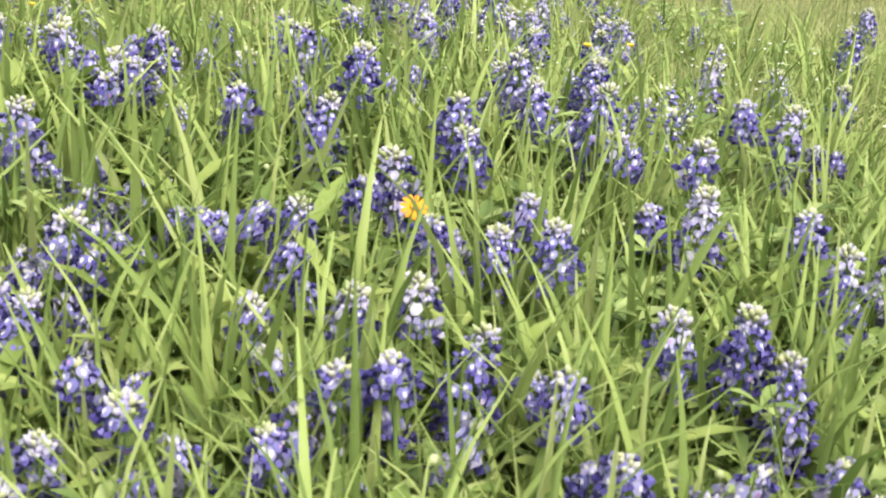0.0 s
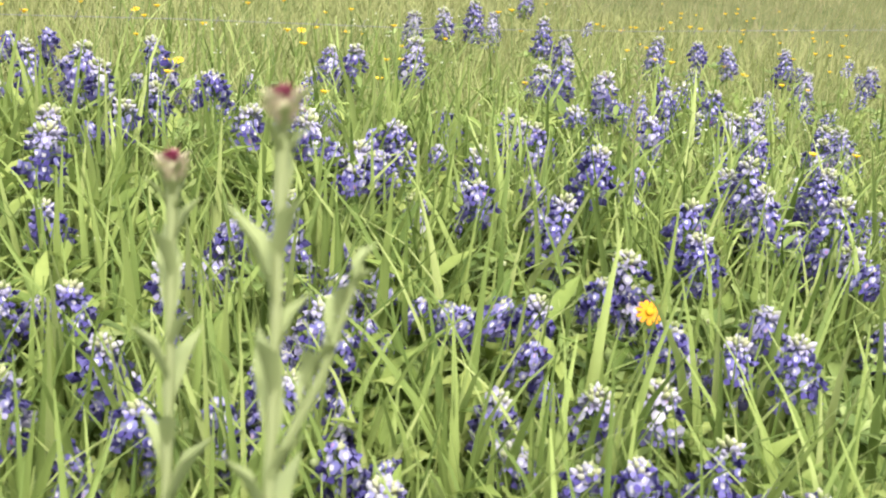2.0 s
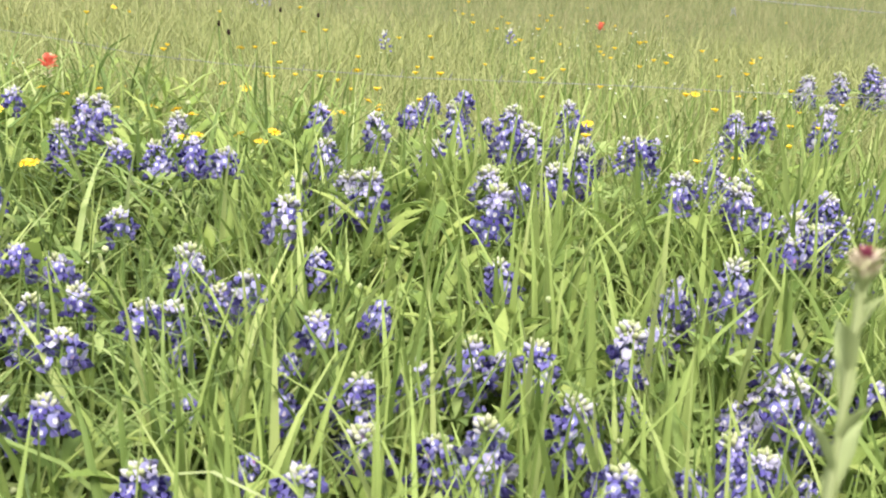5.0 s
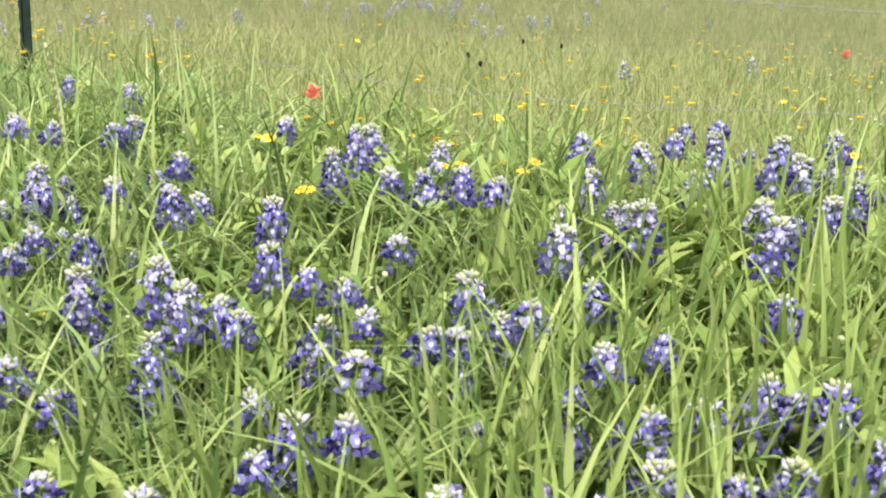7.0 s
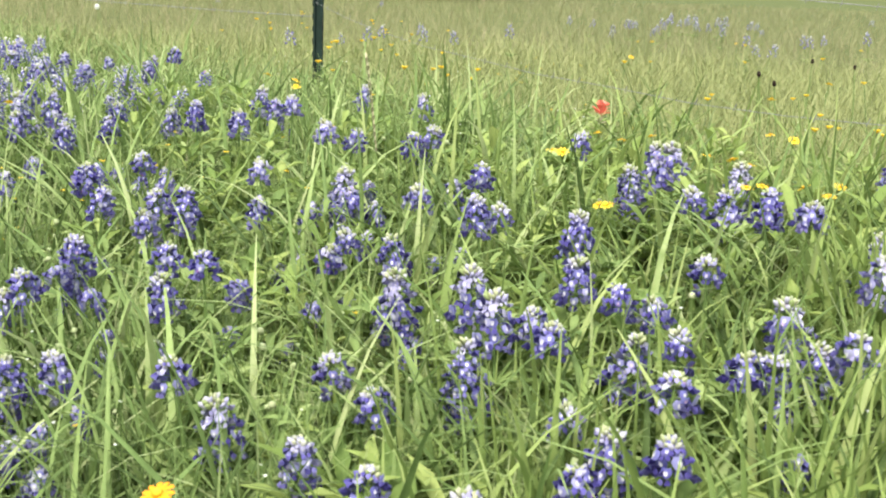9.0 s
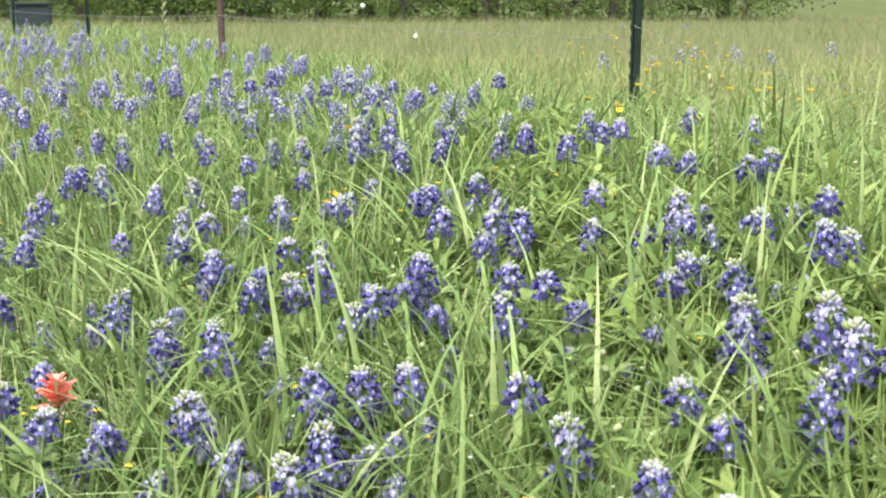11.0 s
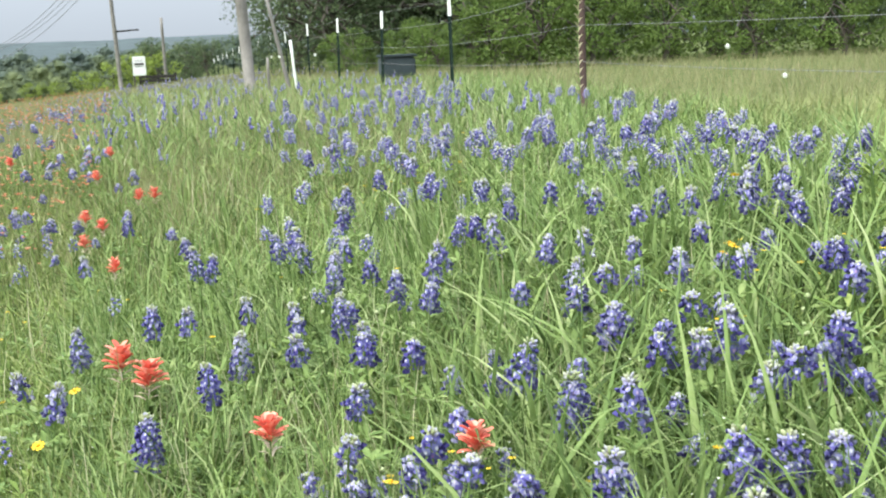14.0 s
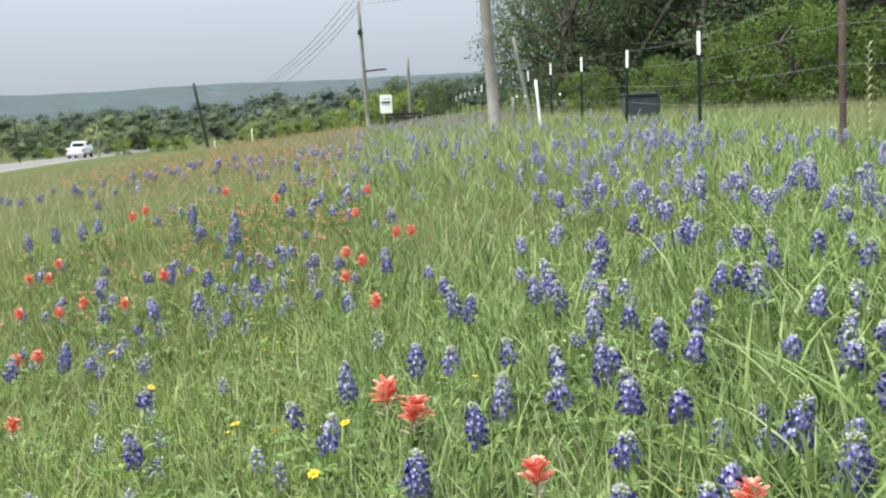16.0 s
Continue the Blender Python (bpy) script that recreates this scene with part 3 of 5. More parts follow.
PATCH_L = [(-6.104, 0.288, 0.32, 0.117), (-3.458, 0.331, 0.27, 0.161), (-4.628, 0.341, 0.27, 0.110), (-4.321, 0.441, 0.30, 0.123), (-6.050, 0.462, 0.29, 0.087), (-5.231, 0.542, 0.36, 0.100), (-4.392, 0.552, 0.34, 0.083), (-7.168, -2.312, 0.33, 0.190), (-6.306, -2.230, 0.31, 0.126), (-8.032, -2.194, 0.33, 0.120), (-5.977, -1.899, 0.32, 0.118), (-6.486, -1.859, 0.31, 0.128), (-6.986, -1.339, 0.30, 0.136), (-5.155, -1.295, 0.32, 0.124), (-5.785, -1.206, 0.31, 0.139), (-4.088, -1.132, 0.29, 0.156), (-3.432, -1.050, 0.32, 0.130), (-5.643, -0.996, 0.25, 0.068), (-3.991, -0.881, 0.32, 0.150), (-4.983, -0.874, 0.32, 0.142), (-3.130, -0.789, 0.28, 0.160), (-3.811, -0.750, 0.33, 0.106), (-4.308, -0.270, 0.30, 0.120), (-5.316, -0.231, 0.30, 0.190)]
PATCH_M = [(-4.677, -0.430, 0.26, 0.190), (-3.609, -0.430, 0.27, 0.083), (-6.619, -0.375, 0.28, 0.127), (-3.670, -0.310, 0.29, 0.152), (-3.169, -0.270, 0.32, 0.101), (-6.447, -0.245, 0.34, 0.155), (-4.040, -0.209, 0.27, 0.094), (-6.655, -0.156, 0.31, 0.160), (-3.858, -0.129, 0.22, 0.090), (-3.768, -0.029, 0.31, 0.140), (-6.554, 0.049, 0.28, 0.158), (-5.485, 0.079, 0.32, 0.130), (-5.000, 0.121, 0.28, 0.142), (-3.958, 0.121, 0.34, 0.111), (-5.715, 0.238, 0.34, 0.137), (-3.648, 0.291, 0.30, 0.103), (-4.348, 0.301, 0.27, 0.123), (-5.830, 0.432, 0.29, 0.084), (-3.340, 0.451, 0.32, 0.079), (-3.959, 0.512, 0.32, 0.094), (-3.879, 0.692, 0.29, 0.112), (-5.865, 0.772, 0.30, 0.190), (-5.125, 0.934, 0.30, 0.100), (-3.812, 0.943, 0.31, 0.131)]
PATCH_N = [(-5.236, 1.054, 0.31, 0.129), (-4.760, 1.064, 0.28, 0.094), (-7.621, -3.799, 0.32, 0.163), (-7.792, -3.689, 0.30, 0.165), (-7.802, -3.518, 0.31, 0.190), (-7.903, -3.428, 0.29, 0.165), (-6.746, -2.993, 0.25, 0.190), (-5.397, -2.892, 0.29, 0.173), (-7.751, -2.735, 0.33, 0.190), (-6.006, -2.691, 0.31, 0.156), (-6.566, -2.642, 0.28, 0.101), (-5.327, -2.601, 0.33, 0.190), (-6.646, -2.531, 0.29, 0.169), (-5.936, -2.420, 0.32, 0.190), (-7.579, -2.423, 0.30, 0.190), (-5.956, -2.180, 0.30, 0.150), (-4.110, -1.814, 0.33, 0.083), (-3.747, -1.752, 0.31, 0.170), (-3.706, -1.231, 0.30, 0.107)]
PATCHES = [PATCH_A, PATCH_B, PATCH_C, PATCH_D, PATCH_E, PATCH_F, PATCH_G, PATCH_H, PATCH_I, PATCH_J, PATCH_K, PATCH_L, PATCH_M, PATCH_N]


# ---- bluebonnets ----
def leaf_blade(bm, root, direction, length, width, up=0.3, fold=0.25, mat=0, rows_=((0.0, 0.12), (0.35, 0.8), (0.7, 1.0), (1.0, 0.06))):
    """A pointed leaflet, folded along its middle."""
    d = Vector(direction).normalized()
    side = d.cross(Vector((0, 0, 1)))
    side = side.normalized() if side.length > 1e-4 else Vector((1, 0, 0))
    nrm = side.cross(d)
    rows = []
    for t, w in rows_:
        c = Vector(root) + d * length * t + nrm * length * (up * t - 0.45 * t * t) * 0.6
        rows.append([bm.verts.new(c - side * width * w * 0.5 + nrm * width * w * fold), bm.verts.new(c), bm.verts.new(c + side * width * w * 0.5 + nrm * width * w * fold)])
    for a, b in zip(rows, rows[1:]):
        for i in (0, 1):
            f = bm.faces.new((a[i], a[i + 1], b[i + 1], b[i]))
            f.material_index, f.smooth = mat, True


def tube(bm, points, radii, sides=5, mat=0, cap=False):
    rings = []
    for i, p in enumerate(points):
        p = Vector(p)
        d = (Vector(points[min(i + 1, len(points) - 1)]) - Vector(points[max(i - 1, 0)])).normalized()
        a = d.cross(Vector((0.3, 1, 0.1))).normalized()
        b = d.cross(a)
        rings.append([bm.verts.new(p + (a * math.cos(k * math.tau / sides) + b * math.sin(k * math.tau / sides)) * radii[i]) for k in range(sides)])
    for r, s in zip(rings, rings[1:]):
        for k in range(sides):
            f = bm.faces.new((r[k], r[(k + 1) % sides], s[(k + 1) % sides], s[k]))
            f.material_index, f.smooth = mat, True
    if cap:
        for ring in (rings[0], rings[-1]):
            f = bm.faces.new(ring)
            f.material_index = mat


def blob(bm, centre, axis_z, size, rings=4, sides=6, mat=0):
    """A small egg: size (across, across, along axis_z)."""
    rot = Vector(axis_z).to_track_quat("Z", "Y").to_matrix()
    rows = []
    for i in range(rings + 1):
        a = math.pi * i / rings
        if i in (0, rings):
            rows.append([bm.verts.new(Vector(centre) + rot @ Vector((0, 0, math.cos(a) * size[2])))])
        else:
            rows.append([bm.verts.new(Vector(centre) + rot @ Vector((math.cos(k * math.tau / sides) * math.sin(a) * size[0], math.sin(k * math.tau / sides) * math.sin(a) * size[1], math.cos(a) * size[2]))) for k in range(sides)])
    for r, s in zip(rows, rows[1:]):
        m = max(len(r), len(s))
        for k in range(m):
            vs = [r[k % len(r)], s[k % len(s)], s[(k + 1) % len(s)], r[(k + 1) % len(r)]]
            vs = [v for i, v in enumerate(vs) if v not in vs[:i]]
            f = bm.faces.new(vs)
            f.material_index, f.smooth = mat, True


def floret(bm, at, out, size, rng, pale=False):
    """One pea flower on its stalk: two long puffed wings pointing outwards, and above them a banner with its white spot."""
    out = Vector(out).normalized()
    side = out.cross(Vector((0, 0, 1))).normalized()
    upv = side.cross(out)
    at = Vector(at)
    slot = 3 if pale else 0
    # each wing: a rounded, flattened petal cupped round the middle
    for s in (-1, 1):
        c = at + out * size * 0.50 + side * s * size * 0.19 - upv * size * 0.14
        tip = bm.verts.new(c + out * size * 0.52 - side * s * size * 0.12 - upv * size * 0.05)
        back = bm.verts.new(c - out * size * 0.45 + upv * size * 0.08)
        ring = []
        for k in range(5):
            a = k * math.tau / 5
            ring.append(bm.verts.new(c + side * s * size * (0.07 + 0.20 * math.cos(a)) + upv * size * 0.29 * math.sin(a) + out * size * (0.12 + 0.10 * math.cos(a * 2))))
        for k in range(5):
            for apex in (tip, back):
                f = bm.faces.new((ring[k], ring[(k + 1) % 5], apex))
                f.material_index, f.smooth = slot, True
    # banner: bent up and folded back at both sides
    lay = rng.uniform(-0.25, 0.15)
    grid = []
    for h, w, o in ((0.05, 0.20, 0.16), (0.50, 0.42, 0.16), (0.86, 0.26, 0.16)):
        grid.append([bm.verts.new(at + upv * size * h + side * s * size * w + out * size * (o + lay * h + (0.22 if s == 0 else 0.0))) for s in (-1, 0, 1)])
    for a, b in zip(grid, grid[1:]):
        for k in (0, 1):
            f = bm.faces.new((a[k], a[k + 1], b[k + 1], b[k]))
            f.material_index, f.smooth = (3 if pale else 2), True
    c = at + upv * size * 0.46 + out * size * (0.405 + lay * 0.46)
    vs = [bm.verts.new(c + side * p * size + upv * q * size + out * (g + lay * q) * size) for p, q, g in ((-0.12, -0.16, -0.045), (0, -0.20, 0), (0.12, -0.16, -0.045), (0.14, 0.15, -0.05), (0, 0.22, -0.015), (-0.14, 0.15, -0.05))]
    f = bm.faces.new(vs)
    f.material_index = 1


def spike_florets(bm, rng, axis, height, spike, variant):
    """The flower spike: loose whorls of pea flowers, wide apart below and crowded towards the tip."""
    half = 0.0265 + 0.085 * spike
    whorls = max(4, round(spike / 0.0125))
    for w in range(whorls):
        t = (w + 0.3) / whorls
        start = rng.uniform(0, 6)
        count = 6 if 0.2 < t < 0.7 else 5
        for k in range(count):
            if rng.random() < (0.22 if t < 0.3 else 0.06) + (0.0, 0.04, 0.08, 0.22)[variant]:
                continue
            a = start + k * math.tau / count + rng.uniform(-0.35, 0.35)
            z = height - spike + spike * 0.90 * t + rng.uniform(-0.45, 0.45) * spike / whorls
            size = (0.0188 - 0.0080 * t ** 1.8) * rng.uniform(0.8, 1.2)
            wide = half * (0.86 + 0.30 * min(t * 4, 1) - 0.72 * t ** 1.7) * rng.uniform(0.78, 1.15)
            o = Vector((math.cos(a), math.sin(a), -0.35 + 1.05 * t + rng.uniform(-0.35, 0.35)))
            reach = max(wide - size * 0.95, 0.002)
            base = axis(z) + Vector((math.cos(a), math.sin(a), 0)) * reach
            tube(bm, [axis(z - 0.004), base + o.normalized() * size * 0.1], [0.0010, 0.0010], 3, 4)
            floret(bm, base, o, size, rng, t > (0.93, 0.88, 0.66, 0.8)[variant] or rng.random() < (0.01, 0.03, 0.16, 0.3)[variant])
    return half


def make_bluebonnet(seed, height, spike, variant):
    """A bluebonnet of that height whose flower spike is that long; also how far its tip leans."""
    rng = random.Random(seed)
    root = new("bluebonnet")
    bend = [rng.uniform(-0.025, 0.025) for _ in range(2)]
    def axis(z):
        t = z / height
        return Vector((bend[0] * t * t, bend[1] * t * t, z))
    bm = bmesh.new()
    zs = [-0.02, height * 0.35, height * 0.7, height - spike * 0.15]
    tube(bm, [axis(z) for z in zs], [0.0034, 0.0030, 0.0026, 0.0016], 5)
    part("stem", bm, STEM, root)
    bm = bmesh.new()
    half = spike_florets(bm, rng, axis, height, spike, variant)
    head = part("flower_spike", bm, [PETAL, SPOT, BANNER, PALE, STEM], root, "deep blue pea flowers with white banner spots")
    bm = bmesh.new()
    buds = (9, 14, 18, 12)[variant] + int(spike * 30)
    for i in range(buds):
        t = i / buds
        a = i * 2.39996
        r = half * (0.24, 0.30, 0.36, 0.26)[variant] * (1 - t * t) + 0.001
        o = Vector((math.cos(a) * 0.6, math.sin(a) * 0.6, 0.6 + t))
        size = 0.0034 * (1.2 - 0.45 * t) * rng.uniform(0.75, 1.25)
        blob(bm, axis(height - 0.016 + 0.014 * t + rng.uniform(-0.002, 0.002)) + Vector((math.cos(a), math.sin(a), 0)) * r, o, (size, size, size * 2.3), 3, 5)
    part("white_tip", bm, TIP, head, "cream-white unopened buds")
    for i in range(6):
        bm = bmesh.new()
        a = i * 2.2 + rng.uniform(-0.4, 0.4)
        z = height * rng.uniform(0.10, 0.55)
        out = Vector((math.cos(a), math.sin(a), rng.uniform(0.25, 0.7))).normalized()
        hub = axis(z) + out * rng.uniform(0.03, 0.08)
        tube(bm, [axis(z), hub], [0.0012, 0.0009], 3)
        fan0 = rng.uniform(0, 6)
        for k in range(5):
            b = fan0 + k * math.tau / 5
            leaf_blade(bm, hub, (math.cos(b) + out.x * 0.7, math.sin(b) + out.y * 0.7, 0.35 + out.z * 0.3), rng.uniform(0.034, 0.052), 0.0140)
        part("leaf", bm, LEAF, root)
    word = "small" if spike < 0.07 else "short" if spike < 0.1 else "full" if spike < 0.13 else "tall" if spike < 0.16 else "large tall"
    look_ = ("deep blue", "blue", "pale-topped lavender-blue", "loose greyish blue")[variant]
    tagged(root, word + " " + look_ + " bluebonnet with a creamy tip in grass", "bluebonnet", "bluebonnets of the bank")
    return root, axis(height)


MODELS, LEANS = {}, {}
LENGTHS = (0.055, 0.08, 0.105, 0.135, 0.17)
for kind, sp in enumerate(LENGTHS):
    for var in range(4):
        MODELS[kind, var], LEANS[kind, var] = make_bluebonnet(40 + kind * 4 + var, 0.30, sp, var)
first = {}
rng = random.Random(5)
for patch in PATCHES:
    for x, y, h, length in patch:
        length = max(length * (0.65 if x < -4.2 else 0.8 if x < -2.2 else 1.0), 0.05)
        kind = min(range(5), key=lambda k: abs(LENGTHS[k] - length))
        key = kind, rng.choice((0, 1, 1, 2, 2, 3) if x < -1.0 else (0, 0, 1, 1, 2, 2, 3))
        turn = pose(0, 0, 0, rng.uniform(-8, 8), rng.uniform(-8, 8), rng.uniform(0, 360))
        # the lean turns each plant about its tip
        m = Matrix.Translation(Vector((x, y, float(land(x, y)) + h)) - turn.to_3x3() @ LEANS[key]) @ turn
        if x > -1.4:
            m = m @ Matrix.Diagonal((1.1, 1.1, 1.0, 1.0))
        if x < -3.2:
            m = m @ Matrix.Diagonal((0.85, 0.85, 1.0, 1.0))
        if key not in first:
            first[key] = MODELS[key]
            MODELS[key].matrix_basis = m
        else:
            copy_thing(MODELS[key], m)
for key, ob in MODELS.items():
    if key not in first:
        for o in (*ob.children_recursive, ob):
            bpy.data.objects.remove(o)


# ---- stuff that nobody could count: low plants, farther bluebonnets, specks of flowers ----
def strew(name, label, category, model, xy, z, scale, rng, tilt=0.15):
    """Joins many turned and scaled copies of a small template (verts, faces, material slots, materials) into one mesh."""
    tv, tf, ti, mats = model
    n = len(xy)
    a = rng.uniform(0, 2 * np.pi, n)
    ca, sa = np.cos(a)[:, None], np.sin(a)[:, None]
    v = np.repeat(tv[None], n, 0) * scale[:, None, None]
    x, y = v[..., 0] * ca - v[..., 1] * sa, v[..., 0] * sa + v[..., 1] * ca
    lx, ly = rng.normal(0, tilt, (n, 1)), rng.normal(0, tilt, (n, 1))
    v = np.stack([x + v[..., 2] * lx + xy[:, 0, None], y + v[..., 2] * ly + xy[:, 1, None], v[..., 2] + z[:, None]], -1)
    f = (np.arange(n)[:, None, None] * len(tv) + tf[None]).reshape(-1, tf.shape[1])
    ob = new(name, mesh_of(name, v.reshape(-1, 3), f, mats, True, np.tile(ti, n)))
    return tagged(ob, label, category, kind="stuff")


def template(bm, mats):
    """The arrays of a bmesh, in triangles."""
    bmesh.ops.triangulate(bm, faces=bm.faces[:])
    bm.verts.index_update()
    v = np.array([x.co[:] for x in bm.verts])
    f = np.array([[x.index for x in k.verts] for k in bm.faces])
    i = np.array([k.material_index for k in bm.faces])
    bm.free()
    return v, f, i, mats


def spike_model(seed, florets, height, spike):
    """A bluebonnet as it shows from some metres away."""
    r = random.Random(seed)
    bm = bmesh.new()
    tube(bm, [(0, 0, 0), (0, 0, height - spike * 0.2)], [0.003, 0.002], 3, 2)
    for i in range(florets):
        t = (i + 0.5) / florets
        a = i * 2.39996 + r.uniform(-0.3, 0.3)
        o = Vector((math.cos(a), math.sin(a), -0.3 + 0.7 * t))
        w = 0.026 * (1 - 0.5 * t * t) * r.uniform(0.45, 1.15)
        c = Vector((math.cos(a) * w, math.sin(a) * w, height - spike + spike * 0.88 * t))
        blob(bm, c, o + Vector((0, 0, r.uniform(-0.6, 0.3))), (0.0056, 0.0052, 0.0110), 2, 4, 5 if r.random() < 0.40 + 0.3 * (t > 0.8) else 0)
        if i % 4:
            s = o.cross(Vector((0, 0, 1))).normalized() * 0.0035
            d = c + o.normalized() * 0.008 + Vector((0, 0, 0.008))
            f = bm.faces.new([bm.verts.new(d + s * p + Vector((0, 0, q))) for p, q in ((-1, 0), (1, 0), (1, 0.007), (-1, 0.007))])
            f.material_index = 1
    blob(bm, (0, 0, height - 0.004), (0, 0, 1), (0.007, 0.007, 0.012), 3, 5, 3)
    for k in range(5):
        a = k * 1.3 + seed
        leaf_blade(bm, (0, 0, height * 0.4), (math.cos(a), math.sin(a), 0.4), 0.06, 0.02, mat=4, rows_=((0.0, 0.15), (0.6, 1.0), (1.0, 0.08)))
    return template(bm, [PETAL, SPOT, STEM, TIP, LEAF, BANNER])


def low_spike_model(seed, height, spike, variant):
    """A small bluebonnet half sunk in the grass."""
    r = random.Random(seed)
    bm = bmesh.new()
    lean = r.uniform(-0.04, 0.04)
    def axis(z):
        return Vector((lean * (z / height) ** 2, 0, z))
    tube(bm, [axis(0), axis(height - spike * 0.2)], [0.0028, 0.0018], 3, 4)
    spike_florets(bm, r, axis, height, spike, variant)
    for i in range(6):
        a = i * 2.4
        blob(bm, axis(height - 0.008) + Vector((math.cos(a), math.sin(a), 0)) * 0.004, (math.cos(a) * 0.5, math.sin(a) * 0.5, 1), (0.0034, 0.0034, 0.008), 2, 4, 5)
    return template(bm, [PETAL, SPOT, BANNER, PALE, STEM, TIP])


def far_spike_model(seed, height, spike):
    """A bluebonnet as it shows from far along the bank: a few uneven whorls and a pale tip."""
    r = random.Random(seed)
    bm = bmesh.new()
    for i in range(5):
        t = i / 4
        c = (r.uniform(-0.010, 0.010), r.uniform(-0.010, 0.010), height - spike + spike * 0.8 * t)
        w = 0.017 * (1 - 0.4 * t) * r.uniform(0.8, 1.2)
        blob(bm, c, (r.uniform(-0.5, 0.5), r.uniform(-0.5, 0.5), 1), (w, w, 0.015), 2, 5, 5 if i % 2 else 0)
        for a in (r.uniform(0, 3), r.uniform(3, 6)):
            blob(bm, (c[0] + w * math.cos(a), c[1] + w * math.sin(a), c[2] + 0.006), (0, 0, 1), (0.0045, 0.0045, 0.006), 2, 3, 1)
    blob(bm, (0, 0, height - 0.004), (0, 0, 1), (0.007, 0.007, 0.010), 2, 4, 3)
    tube(bm, [(0, 0, 0), (0, 0, height - spike)], [0.003, 0.002], 3, 2)
    return template(bm, [PETAL, SPOT, STEM, TIP, LEAF, BANNER])


LIGHT = ((0.0, 0.15), (0.6, 1.0), (1.0, 0.08))


def palmate_model(seed, material=LEAF):
    """A lupine leaf: leaflets spread like fingers on a stalk."""
    r = random.Random(seed)
    bm = bmesh.new()
    tube(bm, [(0, 0, -0.12), (0.01, 0, 0)], [0.0012, 0.001], 3)
    for k in range(6):
        b = k * math.tau / 6 + r.uniform(-0.15, 0.15)
        leaf_blade(bm, (0.01, 0, 0), (math.cos(b), math.sin(b), r.uniform(0.25, 0.7)), r.uniform(0.040, 0.064), 0.0185, rows_=LIGHT)
    return template(bm, [material])


def lance_model(seed):
    """An upright leafy shoot of the undergrowth."""
    r = random.Random(seed)
    bm = bmesh.new()
    tube(bm, [(0, 0, -0.05), (0, 0, 0.07)], [0.0014, 0.001], 3)
    for k in range(7):
        b = k * 2.4
        leaf_blade(bm, (0, 0, k * 0.012), (math.cos(b), math.sin(b), r.uniform(0.3, 1.0)), r.uniform(0.045, 0.085), 0.020, rows_=LIGHT)
    return template(bm, [CLOVER])


def broadleaf_model(seed):
    """A rosette of long, broad pointed leaves that arch outwards."""
    r = random.Random(seed)
    bm = bmesh.new()
    tube(bm, [(0, 0, -0.06), (0, 0, 0.10)], [0.003, 0.002], 4)
    for k in range(7):
        b = k * 2.4 + r.uniform(-0.3, 0.3)
        leaf_blade(bm, (0, 0, 0.015 * k), (math.cos(b), math.sin(b), r.uniform(0.5, 1.2)), r.uniform(0.09, 0.14), r.uniform(0.020, 0.030), 0.35, 0.25)
    return template(bm, [CLOVER])


def lobes_model(mat, petals, radius, lift=0.3):
    bm = bmesh.new()
    for k in range(petals):
        b = k * math.tau / petals
        leaf_blade(bm, (0, 0, 0), (math.cos(b), math.sin(b), lift), radius, radius * 0.6, rows_=((0.0, 0.3), (1.0, 0.9)))
    tube(bm, [(0, 0, -0.2), (0, 0, 0)], [0.0016, 0.0013], 3, 1)
    return template(bm, [mat, STEM])


def put(name, label, category, model, seed, n, ring, arc, lift, size, keep, tuft=0.0, tilt=0.15):
    rg = np.random.default_rng(seed)
    p = fan(rg, n, *ring, *arc)
    if tuft:
        p = gather(rg, p, tuft, 0.8)
    p = p[keep(p)]
    z = land(p[:, 0], p[:, 1]) + rg.uniform(*lift, len(p))
    return strew(name, label, category, model, p, z, rg.uniform(*size, len(p)), rg, tilt)


for k in range(3):
    put("lupine_leaves", "light green palmate lupine leaves under the flowers", "leaves", palmate_model(60 + k), 70 + k, 1700, (0.6, 5.2), (-34, 64), (0.03, 0.17), (0.85, 1.4), on_bank, 0.12, 0.3)
    put("lupine_leaves", "small palmate lupine leaves between the grass", "leaves", palmate_model(63 + k, LEAF_GREY), 76 + k, 1500, (1.2, 5.0), (56, 104), (0.0, 0.10), (0.5, 0.9), on_bank, 0.12, 0.3)
    put("undergrowth", "low leafy undergrowth between the grass", "undergrowth", lance_model(80 + k), 90 + k, 1150, (0.6, 5.0), (-34, 66), (0.0, 0.13), (0.7, 1.3), on_bank, 0.09, 0.25)


for k in range(2):
    put("broad_leaves", "broad pointed bright green leaves between the flowers", "leaves", broadleaf_model(85 + k), 96 + k, 110, (1.2, 3.3), (-20, 60), (0.02, 0.10), (0.7, 1.15), on_bank, 0.10, 0.2)


def drifts(p):
    """Where the bluebonnets stand thick: along the bank below the fence, thinner towards the road."""
    d = np.sin(p[:, 0] * 1.9 + 0.7 * np.sin(p[:, 1] * 2.3)) + np.sin(p[:, 1] * 3.1 + p[:, 0] * 0.6)
    edge = p[:, 1] + 0.9 + 0.13 * -p[:, 0]
    return on_bank(p) & (p[:, 1] < 1.75) & (d > -0.7) & (edge > 0)


def crowded(p):
    return drifts(p) & (p[:, 1] + 0.30 + 0.05 * -p[:, 0] > 0)


def thin_drifts(p):
    return on_verge(p) & (p[:, 1] > -2.2 - 0.13 * -p[:, 0])


